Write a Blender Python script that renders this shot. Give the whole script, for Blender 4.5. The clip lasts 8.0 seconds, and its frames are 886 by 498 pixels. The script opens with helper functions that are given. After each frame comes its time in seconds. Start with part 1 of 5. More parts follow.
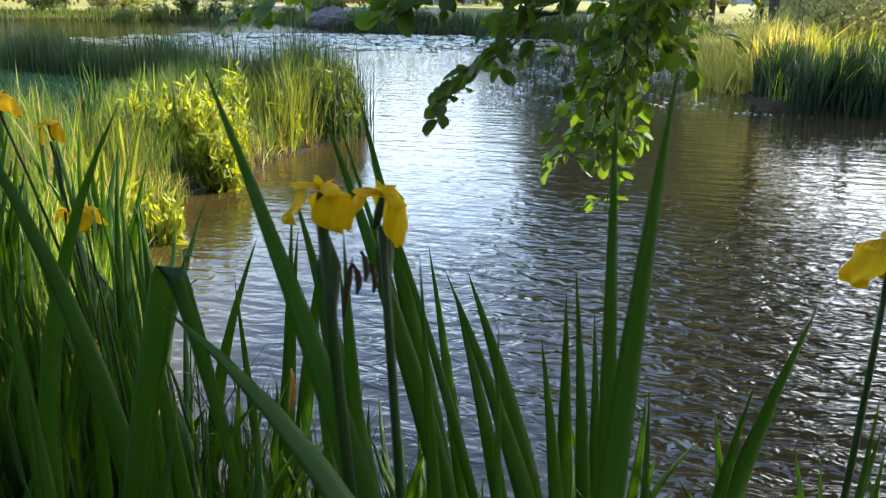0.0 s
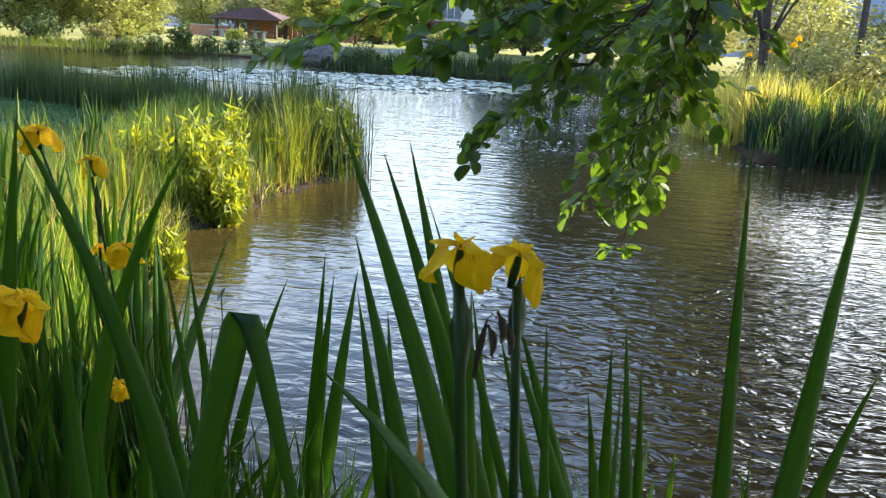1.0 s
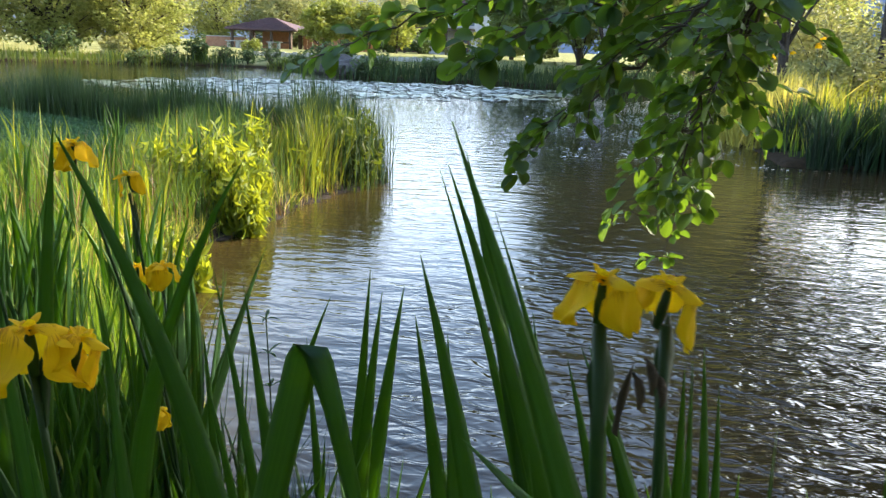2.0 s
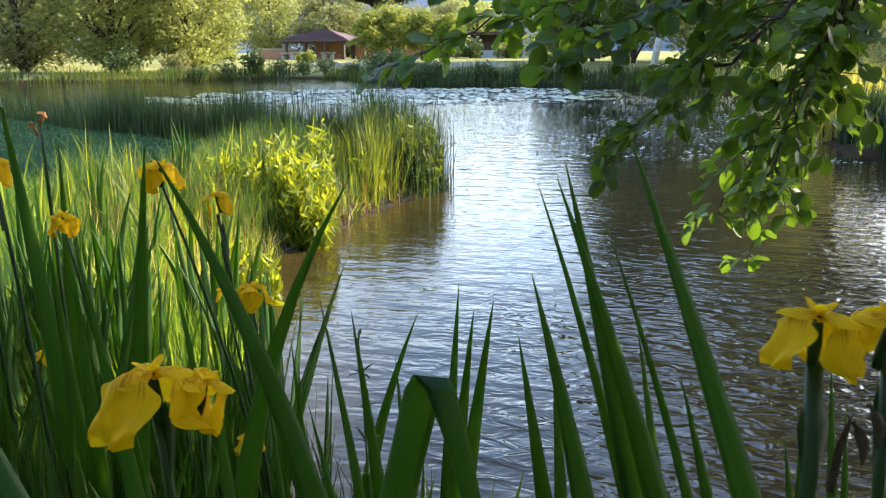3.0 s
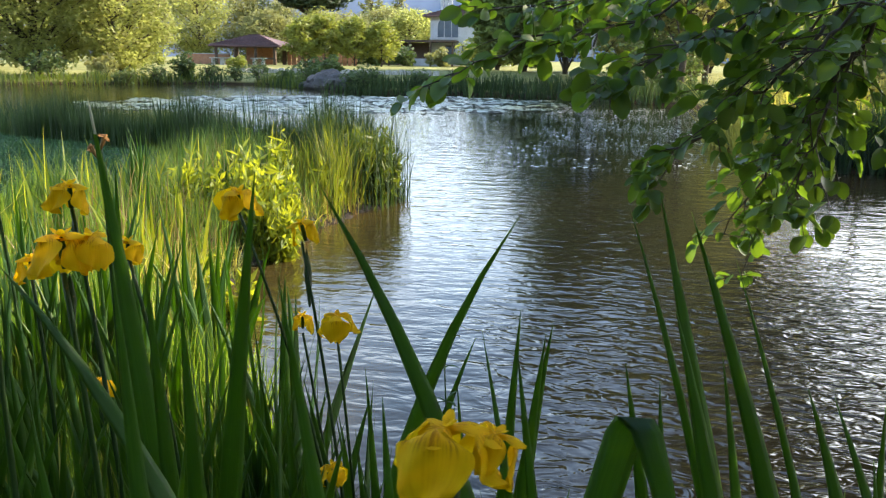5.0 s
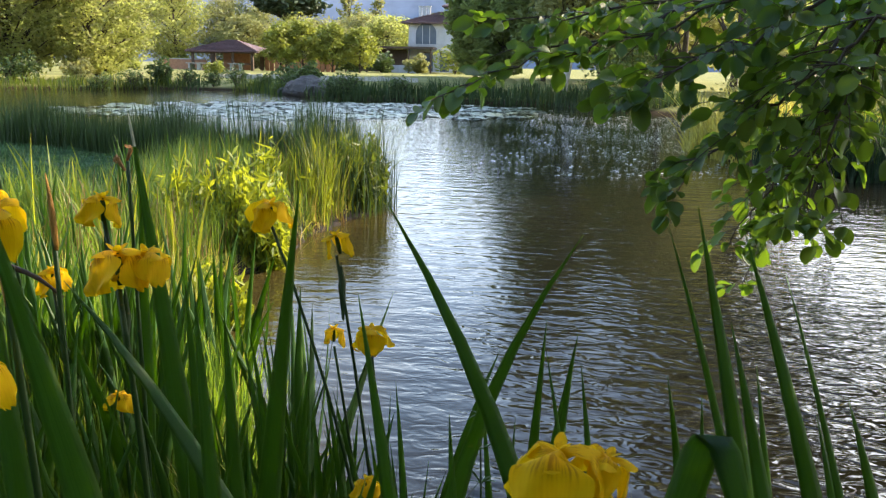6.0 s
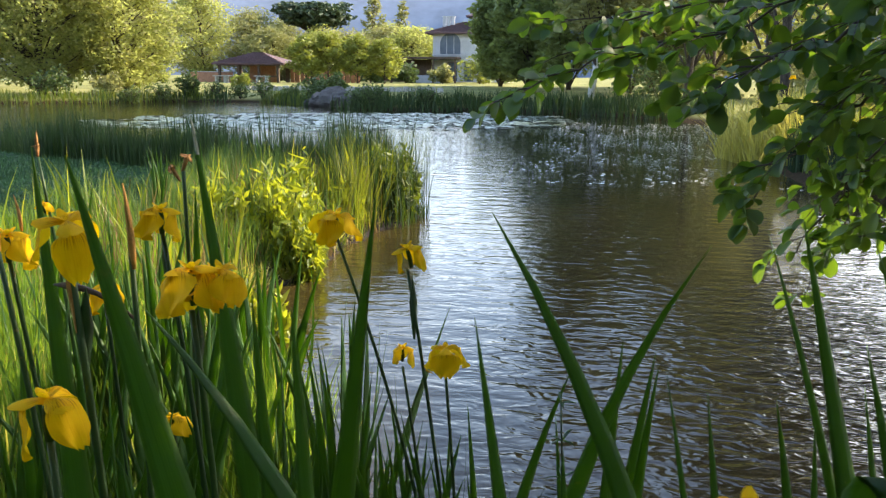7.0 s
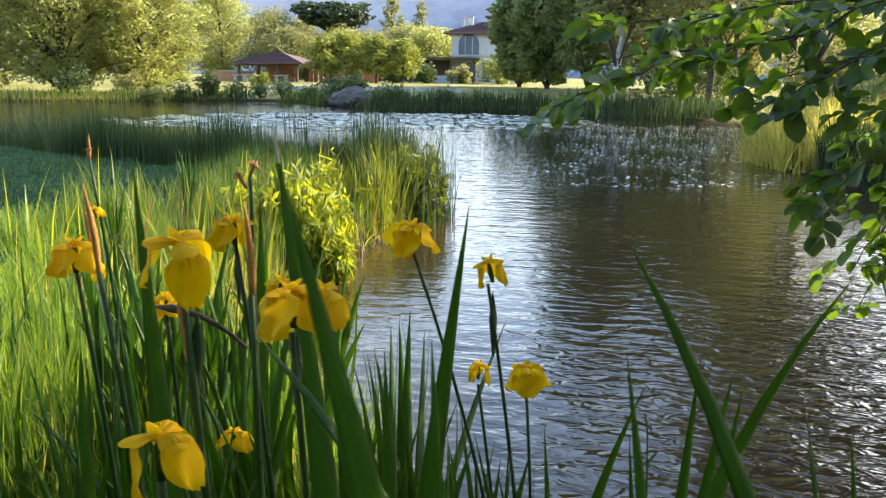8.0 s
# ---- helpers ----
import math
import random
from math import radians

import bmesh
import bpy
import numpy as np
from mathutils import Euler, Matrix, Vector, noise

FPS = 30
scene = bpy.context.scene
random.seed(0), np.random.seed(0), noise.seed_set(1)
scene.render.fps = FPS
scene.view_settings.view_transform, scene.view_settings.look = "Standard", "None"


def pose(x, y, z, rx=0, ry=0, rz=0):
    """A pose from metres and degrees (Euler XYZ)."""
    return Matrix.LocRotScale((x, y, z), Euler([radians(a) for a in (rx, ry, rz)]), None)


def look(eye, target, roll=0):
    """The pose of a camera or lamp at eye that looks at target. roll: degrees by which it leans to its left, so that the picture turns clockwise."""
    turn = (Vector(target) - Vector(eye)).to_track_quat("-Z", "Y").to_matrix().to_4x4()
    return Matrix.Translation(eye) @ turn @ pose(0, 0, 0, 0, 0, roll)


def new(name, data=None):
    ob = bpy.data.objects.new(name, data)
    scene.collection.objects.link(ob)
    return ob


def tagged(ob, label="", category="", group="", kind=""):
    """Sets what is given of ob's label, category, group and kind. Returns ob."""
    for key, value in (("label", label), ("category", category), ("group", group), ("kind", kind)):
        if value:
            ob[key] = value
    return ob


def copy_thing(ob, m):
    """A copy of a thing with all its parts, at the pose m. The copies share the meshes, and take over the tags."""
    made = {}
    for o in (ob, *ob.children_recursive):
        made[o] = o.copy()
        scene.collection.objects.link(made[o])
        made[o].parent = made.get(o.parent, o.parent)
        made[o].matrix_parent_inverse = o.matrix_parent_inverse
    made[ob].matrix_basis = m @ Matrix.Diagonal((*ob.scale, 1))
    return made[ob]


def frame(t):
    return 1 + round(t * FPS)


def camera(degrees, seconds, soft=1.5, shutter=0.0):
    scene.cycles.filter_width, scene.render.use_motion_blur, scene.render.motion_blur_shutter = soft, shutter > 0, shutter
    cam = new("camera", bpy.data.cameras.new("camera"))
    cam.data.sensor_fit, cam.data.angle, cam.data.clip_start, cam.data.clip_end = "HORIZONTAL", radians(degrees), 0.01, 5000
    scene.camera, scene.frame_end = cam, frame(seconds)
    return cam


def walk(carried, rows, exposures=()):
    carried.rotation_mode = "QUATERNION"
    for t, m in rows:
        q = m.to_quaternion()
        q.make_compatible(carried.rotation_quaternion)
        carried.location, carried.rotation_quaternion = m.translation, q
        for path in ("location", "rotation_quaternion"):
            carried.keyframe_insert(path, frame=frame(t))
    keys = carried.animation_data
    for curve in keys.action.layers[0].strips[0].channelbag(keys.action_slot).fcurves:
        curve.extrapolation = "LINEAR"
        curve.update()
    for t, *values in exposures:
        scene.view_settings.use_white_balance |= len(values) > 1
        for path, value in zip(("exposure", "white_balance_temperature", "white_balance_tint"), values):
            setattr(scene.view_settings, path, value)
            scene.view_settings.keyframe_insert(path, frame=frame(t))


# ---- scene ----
cam = camera(55.9, 8.0, soft=1.25, shutter=0.4)
PATH = [
    (0, (0.282, 0.194, 1.671), (-0.076, 2.076, 1.095), 1.1),
    (0.5, (0.197, 0.18, 1.677), (-0.132, 2.083, 1.158), 2.2),
    (1, (0.139, 0.193, 1.678), (-0.188, 2.106, 1.195), 3.1),
    (1.2, (0.119, 0.203, 1.679), (-0.211, 2.115, 1.195), 3.1),
    (2.3, (-0.001, 0.32, 1.664), (-0.42, 2.221, 1.205), 0.7),
    (2.5, (-0.018, 0.332, 1.664), (-0.491, 2.22, 1.205), -0.2),
    (3, (-0.068, 0.345, 1.67), (-0.566, 2.226, 1.21), -0.3),
    (3.5, (-0.126, 0.353, 1.669), (-0.628, 2.231, 1.198), -0.5),
    (4, (-0.202, 0.337, 1.681), (-0.685, 2.22, 1.212), -0.4),
    (4.5, (-0.304, 0.301, 1.702), (-0.71, 2.207, 1.252), 0.2),
    (5.8, (-0.5, 0.261, 1.722), (-0.783, 2.192, 1.286), 1.1),
    (6, (-0.519, 0.264, 1.724), (-0.801, 2.198, 1.297), 1.1),
    (6.5, (-0.575, 0.305, 1.714), (-0.889, 2.238, 1.307), 0.7),
    (7, (-0.641, 0.365, 1.704), (-0.982, 2.293, 1.299), 0.4),
    (7.5, (-0.7, 0.406, 1.708), (-1.068, 2.33, 1.304), 0.1),
    (8, (-0.778, 0.418, 1.712), (-1.156, 2.34, 1.307), 0.7),
]

walk(cam, [(t, look(eye, target, roll)) for t, eye, target, roll in PATH], exposures=[(0.0, 2.26, 6600, 8), (1.0, 2.33, 6600, 8), (3.5, 2.26, 6650, 8), (4.5, 2.20, 6750, 7), (6.5, 2.10, 6900, 10), (7.5, 2.13, 6900, 9), (8.0, 2.24, 6900, 10)])

# ---- sky and sun ----
SUN_AZ, SUN_EL = radians(56), radians(31)
sky_world = bpy.data.worlds.new("evening_sky")
scene.world = sky_world
sky_world.use_nodes = True
wn = sky_world.node_tree
sky = wn.nodes.new("ShaderNodeTexSky")
sky.sky_type = "NISHITA"
sky.sun_disc = False
sky.sun_elevation, sky.sun_rotation = SUN_EL, SUN_AZ
sky.air_density, sky.dust_density, sky.ozone_density = 1.0, 1.0, 1.5
bg = wn.nodes["Background"]
# thin evening cloud all round the sky, closing up towards the horizon
way = wn.nodes.new("ShaderNodeTexCoord")
flat_way = wn.nodes.new("ShaderNodeMapping")
flat_way.inputs["Scale"].default_value = (1.0, 1.0, 3.5)
veil = wn.nodes.new("ShaderNodeTexNoise")
veil.inputs["Scale"].default_value, veil.inputs["Detail"].default_value, veil.inputs["Roughness"].default_value = 2.6, 6, 0.6
veil_ramp = wn.nodes.new("ShaderNodeValToRGB")
veil_ramp.color_ramp.elements[0].position, veil_ramp.color_ramp.elements[1].position = 0.41, 0.68
cloud = wn.nodes.new("ShaderNodeMix")
cloud.data_type, cloud.blend_type = "RGBA", "MIX"
# cloud scatters more light on the sun's side
toward = wn.nodes.new("ShaderNodeVectorMath")
toward.operation = "DOT_PRODUCT"
toward.inputs[1].default_value = (math.sin(SUN_AZ) * math.cos(SUN_EL), math.cos(SUN_AZ) * math.cos(SUN_EL), math.sin(SUN_EL))
wn.links.new(way.outputs["Generated"], toward.inputs[0])
glow = wn.nodes.new("ShaderNodeMapRange")
glow.interpolation_type = "SMOOTHSTEP"
glow.inputs[1].default_value, glow.inputs[2].default_value = 0.45, 1.0
wn.links.new(toward.outputs["Value"], glow.inputs[0])
lit_cloud = wn.nodes.new("ShaderNodeMix")
lit_cloud.data_type, lit_cloud.blend_type = "RGBA", "MIX"
lit_cloud.inputs[6].default_value, lit_cloud.inputs[7].default_value = (6.6, 7.3, 8.6, 1), (23.0, 21.5, 19.5, 1)
wn.links.new(glow.outputs[0], lit_cloud.inputs[0])
wn.links.new(lit_cloud.outputs[2], cloud.inputs[7])
wn.links.new(way.outputs["Generated"], flat_way.inputs["Vector"])
wn.links.new(flat_way.outputs[0], veil.inputs["Vector"])
wn.links.new(veil.outputs[0], veil_ramp.inputs[0])
rise = wn.nodes.new("ShaderNodeSeparateXYZ")
wn.links.new(way.outputs["Generated"], rise.inputs[0])
thin = wn.nodes.new("ShaderNodeMapRange")
thin.interpolation_type = "SMOOTHSTEP"
thin.inputs[1].default_value, thin.inputs[2].default_value, thin.inputs[3].default_value, thin.inputs[4].default_value = 0.14, 0.44, 1.0, 0.0
wn.links.new(rise.outputs[2], thin.inputs[0])
cover = wn.nodes.new("ShaderNodeMath")
cover.operation = "MULTIPLY"
wn.links.new(veil_ramp.outputs[0], cover.inputs[0])
wn.links.new(thin.outputs[0], cover.inputs[1])
wn.links.new(cover.outputs[0], cloud.inputs[0])
wn.links.new(sky.outputs[0], cloud.inputs[6])
wn.links.new(cloud.outputs[2], bg.inputs[0])
bg.inputs[1].default_value = 0.15
sun = new("sun", bpy.data.lights.new("sun", "SUN"))
sun.data.energy, sun.data.angle, sun.data.color = 3.0, radians(0.5), (1.0, 0.86, 0.66)
SUN_WAY = Vector((math.sin(SUN_AZ) * math.cos(SUN_EL), math.cos(SUN_AZ) * math.cos(SUN_EL), math.sin(SUN_EL)))
sun.matrix_world = SUN_WAY.to_track_quat("Z", "Y").to_matrix().to_4x4()

RNG = np.random.default_rng(7)
RND = random.Random(11)


# ---- materials ----
def material(name):
    m = bpy.data.materials.new(name)
    m.use_nodes = True
    t = m.node_tree
    return m, t, t.nodes["Principled BSDF"], t.nodes["Material Output"]


def coords(t, kind, scale):
    c = t.nodes.new("ShaderNodeTexCoord")
    mp = t.nodes.new("ShaderNodeMapping")
    mp.inputs["Scale"].default_value = scale
    t.links.new(c.outputs[kind], mp.inputs["Vector"])
    return mp.outputs[0]


def noise_tex(t, vec, scale, detail=4, rough=0.6):
    n = t.nodes.new("ShaderNodeTexNoise")
    n.inputs["Scale"].default_value, n.inputs["Detail"].default_value, n.inputs["Roughness"].default_value = scale, detail, rough
    t.links.new(vec, n.inputs["Vector"])
    return n.outputs[0]


def ramp(t, fac, stops):
    r = t.nodes.new("ShaderNodeValToRGB")
    e = r.color_ramp.elements
    while len(e) < len(stops):
        e.new(0.5)
    for el, (p, c) in zip(e, stops):
        el.position, el.color = p, (*c, 1)
    t.links.new(fac, r.inputs[0])
    return r.outputs[0]


def mixed(t, kind, fac, a, b):
    m = t.nodes.new("ShaderNodeMix")
    m.data_type, m.blend_type = "RGBA", kind
    if isinstance(fac, float):
        m.inputs[0].default_value = fac
    else:
        t.links.new(fac, m.inputs[0])
    for sock, v in ((m.inputs[6], a), (m.inputs[7], b)):
        if isinstance(v, tuple):
            sock.default_value = (*v, 1)
        else:
            t.links.new(v, sock)
    return m.outputs[2]


def bumped(t, p, height, strength, distance):
    b = t.nodes.new("ShaderNodeBump")
    b.inputs["Strength"].default_value, b.inputs["Distance"].default_value = strength, distance
    t.links.new(height, b.inputs["Height"])
    t.links.new(b.outputs[0], p.inputs["Normal"])


def plain(name, dark, light, rough=0.7, scale=3.0, bump=0.3, dist=0.01, metal=0.0, fine=None):
    """A solid surface: mottled colour at two scales, with relief."""
    m, t, p, out = material(name)
    v = coords(t, "Object", (1, 1, 1))
    big = noise_tex(t, v, scale, 5)
    small = noise_tex(t, v, fine or scale * 11, 3)
    c = ramp(t, big, [(0.3, dark), (0.7, light)])
    c = mixed(t, "OVERLAY", 0.45, c, small)
    t.links.new(c, p.inputs["Base Color"])
    p.inputs["Roughness"].default_value, p.inputs["Metallic"].default_value = rough, metal
    bumped(t, p, small, bump, dist)
    return m


def foliage(name, dark, light, through_col, share=0.4, rough=0.5, island=True, spec=0.4):
    """Leaves: colour that differs leaf by leaf, and light that shines through."""
    m, t, p, out = material(name)
    if island:
        g = t.nodes.new("ShaderNodeNewGeometry")
        rnd = g.outputs["Random Per Island"]
    else:
        g = t.nodes.new("ShaderNodeObjectInfo")
        rnd = g.outputs["Random"]
    c = ramp(t, rnd, [(0.0, dark), (0.55, light), (1.0, tuple(min(1, x * 1.35) for x in light))])
    v = coords(t, "Object", (1, 1, 1))
    n = noise_tex(t, v, 1.3, 3)
    c = mixed(t, "OVERLAY", 0.5, c, n)
    t.links.new(c, p.inputs["Base Color"])
    p.inputs["Roughness"].default_value, p.inputs["Specular IOR Level"].default_value = rough, spec
    tr = t.nodes.new("ShaderNodeBsdfTranslucent")
    c2 = mixed(t, "MULTIPLY", 0.35, through_col, c)
    c2 = mixed(t, "MIX", 0.75, c2, through_col)
    t.links.new(c2, tr.inputs[0])
    mx = t.nodes.new("ShaderNodeMixShader")
    mx.inputs[0].default_value = share
    t.links.new(p.outputs[0], mx.inputs[1])
    t.links.new(tr.outputs[0], mx.inputs[2])
    t.links.new(mx.outputs[0], out.inputs[0])
    return m


def blade_material(name, dark, light, through_col, share=0.4, flat=True):
    """Sword leaves: fine veins along the blade, edges painted pale as if lit, a few worn spots."""
    m, t, p, out = material(name)
    uv = coords(t, "UV", (34, 1.4, 1))
    vein = noise_tex(t, uv, 1.0, 4, 0.55)
    info = t.nodes.new("ShaderNodeObjectInfo")
    c = ramp(t, info.outputs["Random"], [(0.0, dark), (1.0, light)])
    c = mixed(t, "OVERLAY", 0.55, c, vein)
    spots = noise_tex(t, coords(t, "Object", (1, 1, 1)), 60, 2)
    if flat:
        edge = t.nodes.new("ShaderNodeSeparateXYZ")
        t.links.new(coords(t, "UV", (1, 1, 1)), edge.inputs[0])
        # light caught along both leaf margins, put into the base colour
        rim = ramp(t, edge.outputs[0], [(0.03, (1, 1, 1)), (0.09, (0, 0, 0)), (0.91, (0, 0, 0)), (0.97, (1, 1, 1))])
        c = mixed(t, "MIX", rim, c, (0.13, 0.20, 0.06))
        rib = ramp(t, edge.outputs[0], [(0.36, (0, 0, 0)), (0.46, (0.6, 0.6, 0.6)), (0.54, (0.6, 0.6, 0.6)), (0.64, (0, 0, 0))])
        c = mixed(t, "MIX", rib, c, dark)
    worn = ramp(t, spots, [(0.70, (0, 0, 0)), (0.78, (1, 1, 1))])
    c = mixed(t, "MIX", worn, c, (0.16, 0.11, 0.04))
    t.links.new(c, p.inputs["Base Color"])
    p.inputs["Roughness"].default_value, p.inputs["Specular IOR Level"].default_value = 0.44, 0.36
    bumped(t, p, vein, 0.35, 0.0012)
    tr = t.nodes.new("ShaderNodeBsdfTranslucent")
    c2 = mixed(t, "OVERLAY", 0.5, through_col, vein)
    t.links.new(c2, tr.inputs[0])
    mx = t.nodes.new("ShaderNodeMixShader")
    mx.inputs[0].default_value = share
    t.links.new(p.outputs[0], mx.inputs[1])
    t.links.new(tr.outputs[0], mx.inputs[2])
    t.links.new(mx.outputs[0], out.inputs[0])
    return m


def petal_material(name, base, deep, through_col):
    """Petals: veins from the throat, fine brown lines near it, soft translucence."""
    m, t, p, out = material(name)
    uv = coords(t, "UV", (26, 1.6, 1))
    vein = noise_tex(t, uv, 1.0, 3)
    blot = noise_tex(t, coords(t, "Object", (1, 1, 1)), 45, 3)
    c = ramp(t, vein, [(0.3, deep), (0.62, base)])
    c = mixed(t, "OVERLAY", 0.3, c, blot)
    sep = t.nodes.new("ShaderNodeSeparateXYZ")
    t.links.new(coords(t, "UV", (1, 1, 1)), sep.inputs[0])
    near = ramp(t, sep.outputs[1], [(0.16, (0, 0, 0)), (0.30, (1, 1, 1)), (0.42, (1, 1, 1)), (0.55, (0, 0, 0))])
    line = ramp(t, vein, [(0.40, (1, 1, 1)), (0.50, (0, 0, 0))])
    c = mixed(t, "MIX", mixed(t, "MULTIPLY", 1.0, near, line), c, (0.36, 0.12, 0.008))
    t.links.new(c, p.inputs["Base Color"])
    p.inputs["Roughness"].default_value, p.inputs["Specular IOR Level"].default_value = 0.65, 0.12
    bumped(t, p, vein, 0.6, 0.001)
    tr = t.nodes.new("ShaderNodeBsdfTranslucent")
    c2 = mixed(t, "MULTIPLY", 0.6, through_col, c)
    t.links.new(mixed(t, "MIX", 0.6, c2, through_col), tr.inputs[0])
    mx = t.nodes.new("ShaderNodeMixShader")
    mx.inputs[0].default_value = 0.42
    t.links.new(p.outputs[0], mx.inputs[1])
    t.links.new(tr.outputs[0], mx.inputs[2])
    t.links.new(mx.outputs[0], out.inputs[0])
    return m


def water_material():
    m, t, p, out = material("pond_water")
    v = coords(t, "Object", (1, 1, 1))
    depth = noise_tex(t, v, 0.35, 3)
    c = ramp(t, depth, [(0.3, (0.0055, 0.0055, 0.004)), (0.7, (0.011, 0.010, 0.0062))])
    mud = t.nodes.new("ShaderNodeAttribute")
    mud.attribute_name = "shallows"
    c = mixed(t, "MIX", mud.outputs["Fac"], c, (0.058, 0.042, 0.012))
    t.links.new(c, p.inputs["Base Color"])
    p.inputs["Roughness"].default_value, p.inputs["IOR"].default_value = 0.02, 1.34
    long_wave = noise_tex(t, coords(t, "Object", (0.75, 2.6, 1)), 2.0, 2, 0.5)
    chop = noise_tex(t, coords(t, "Object", (0.85, 1.5, 1)), 6.5, 2, 0.5)
    chop.node.inputs["Distortion"].default_value = 0.8
    # a breath of wind ruffles the water off the near bank; the rest lies calmer
    far_off = t.nodes.new("ShaderNodeVectorMath")
    far_off.operation = "DISTANCE"
    t.links.new(v, far_off.inputs[0])
    far_off.inputs[1].default_value = (2.1, 4.6, 0)
    wander = t.nodes.new("ShaderNodeMath")
    wander.operation = "MULTIPLY_ADD"
    t.links.new(noise_tex(t, v, 0.6, 3), wander.inputs[0])
    wander.inputs[1].default_value = 3.0
    t.links.new(far_off.outputs["Value"], wander.inputs[2])
    gust = ramp(t, wander.outputs[0], [(0.0, (1, 1, 1)), (1.0, (0.22, 0.22, 0.22))])
    reach = gust.node.inputs[0].links[0]
    t.links.remove(reach)
    span = t.nodes.new("ShaderNodeMapRange")
    span.inputs[1].default_value, span.inputs[2].default_value = 3.1, 5.2
    t.links.new(wander.outputs[0], span.inputs[0])
    t.links.new(span.outputs[0], gust.node.inputs[0])
    b1 = t.nodes.new("ShaderNodeBump")
    b1.inputs["Strength"].default_value, b1.inputs["Distance"].default_value = 0.9, 0.0135
    t.links.new(long_wave, b1.inputs["Height"])
    b2 = t.nodes.new("ShaderNodeBump")
    b2.inputs["Distance"].default_value = 0.030
    t.links.new(gust, b2.inputs["Strength"])
    t.links.new(chop, b2.inputs["Height"])
    t.links.new(b1.outputs[0], b2.inputs["Normal"])
    t.links.new(b2.outputs[0], p.inputs["Normal"])
    return m


def ground_material():
    m, t, p, out = material("bank_ground")
    v = coords(t, "Object", (1, 1, 1))
    sep = t.nodes.new("ShaderNodeSeparateXYZ")
    t.links.new(v, sep.inputs[0])
    wet = ramp(t, sep.outputs[2], [(0.10, (0, 0, 0)), (0.22, (1, 1, 1))])
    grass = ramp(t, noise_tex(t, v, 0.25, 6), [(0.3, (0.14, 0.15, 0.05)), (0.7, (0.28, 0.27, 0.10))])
    near_grass = ramp(t, noise_tex(t, v, 0.5, 5), [(0.3, (0.018, 0.048, 0.018)), (0.7, (0.040, 0.080, 0.030))])
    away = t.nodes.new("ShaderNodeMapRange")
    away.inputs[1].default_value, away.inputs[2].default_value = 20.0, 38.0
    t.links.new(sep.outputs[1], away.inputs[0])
    # pale grass beyond y 38, blending to darker green below y 20
    grass = mixed(t, "MIX", away.outputs[0], near_grass, grass)
    fine = noise_tex(t, v, 30, 3)
    grass = mixed(t, "OVERLAY", 0.6, grass, fine)
    mud = ramp(t, noise_tex(t, v, 6, 4), [(0.3, (0.022, 0.015, 0.008)), (0.7, (0.06, 0.038, 0.02))])
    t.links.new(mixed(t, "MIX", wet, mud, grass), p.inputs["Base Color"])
    p.inputs["Roughness"].default_value, p.inputs["Specular IOR Level"].default_value = 0.9, 0.08
    bumped(t, p, fine, 0.7, 0.03)
    return m


M_WATER, M_GROUND = water_material(), ground_material()
M_IRIS = blade_material("iris_leaf_green", (0.011, 0.041, 0.014), (0.036, 0.090, 0.029), (0.27, 0.45, 0.042), 0.42)
M_STEM = blade_material("iris_stem_green", (0.016, 0.042, 0.012), (0.036, 0.076, 0.020), (0.14, 0.24, 0.03), 0.2, False)
M_PETAL = petal_material("iris_petal_yellow", (0.84, 0.53, 0.006), (0.74, 0.41, 0.004), (0.95, 0.64, 0.010))
M_DRY = plain("dry_petal_orange", (0.22, 0.08, 0.02), (0.50, 0.26, 0.08), 0.75, 60)
M_DRY_TIP = plain("bleached_leaf_tip", (0.34, 0.31, 0.22), (0.52, 0.49, 0.38), 0.7, 50)
M_WITHER = plain("withered_brown", (0.03, 0.016, 0.008), (0.09, 0.045, 0.02), 0.8, 40)
M_BUD = plain("bud_sheath", (0.32, 0.13, 0.02), (0.52, 0.24, 0.045), 0.6, 30)
M_REED = foliage("reed_green", (0.009, 0.028, 0.006), (0.058, 0.086, 0.013), (0.26, 0.33, 0.025), 0.36)
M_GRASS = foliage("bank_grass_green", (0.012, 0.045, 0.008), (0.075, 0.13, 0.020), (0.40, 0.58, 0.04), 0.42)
M_MEADOW = foliage("meadow_grey_green", (0.012, 0.036, 0.010), (0.055, 0.095, 0.022), (0.26, 0.37, 0.045), 0.36)
# reed green with shade painted in, for the right bank and under the irises
M_REED_SHADED = foliage("shaded_reed_green", (0.005, 0.017, 0.006), (0.016, 0.040, 0.012), (0.04, 0.09, 0.02), 0.2)
M_RUSH = foliage("rush_green", (0.008, 0.024, 0.008), (0.030, 0.058, 0.016), (0.09, 0.15, 0.025), 0.28)
M_TIP = foliage("tip_reed_olive", (0.012, 0.028, 0.005), (0.085, 0.098, 0.014), (0.32, 0.37, 0.025), 0.38)
# wet mud, darker still to paint the shadow beneath overhanging growth
M_MUD = plain("shaded_wet_mud", (0.006, 0.004, 0.0025), (0.026, 0.015, 0.008), 0.95, 9.0, 0.9, 0.03)
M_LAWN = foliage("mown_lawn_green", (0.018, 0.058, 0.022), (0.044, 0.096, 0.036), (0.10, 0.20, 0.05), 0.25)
M_SEDGE = foliage("sedge_straw_green", (0.09, 0.10, 0.022), (0.40, 0.35, 0.09), (0.66, 0.58, 0.10), 0.5)
M_SHRUB = foliage("willow_shrub_yellow_green", (0.06, 0.10, 0.010), (0.18, 0.22, 0.02), (0.50, 0.53, 0.03), 0.48)
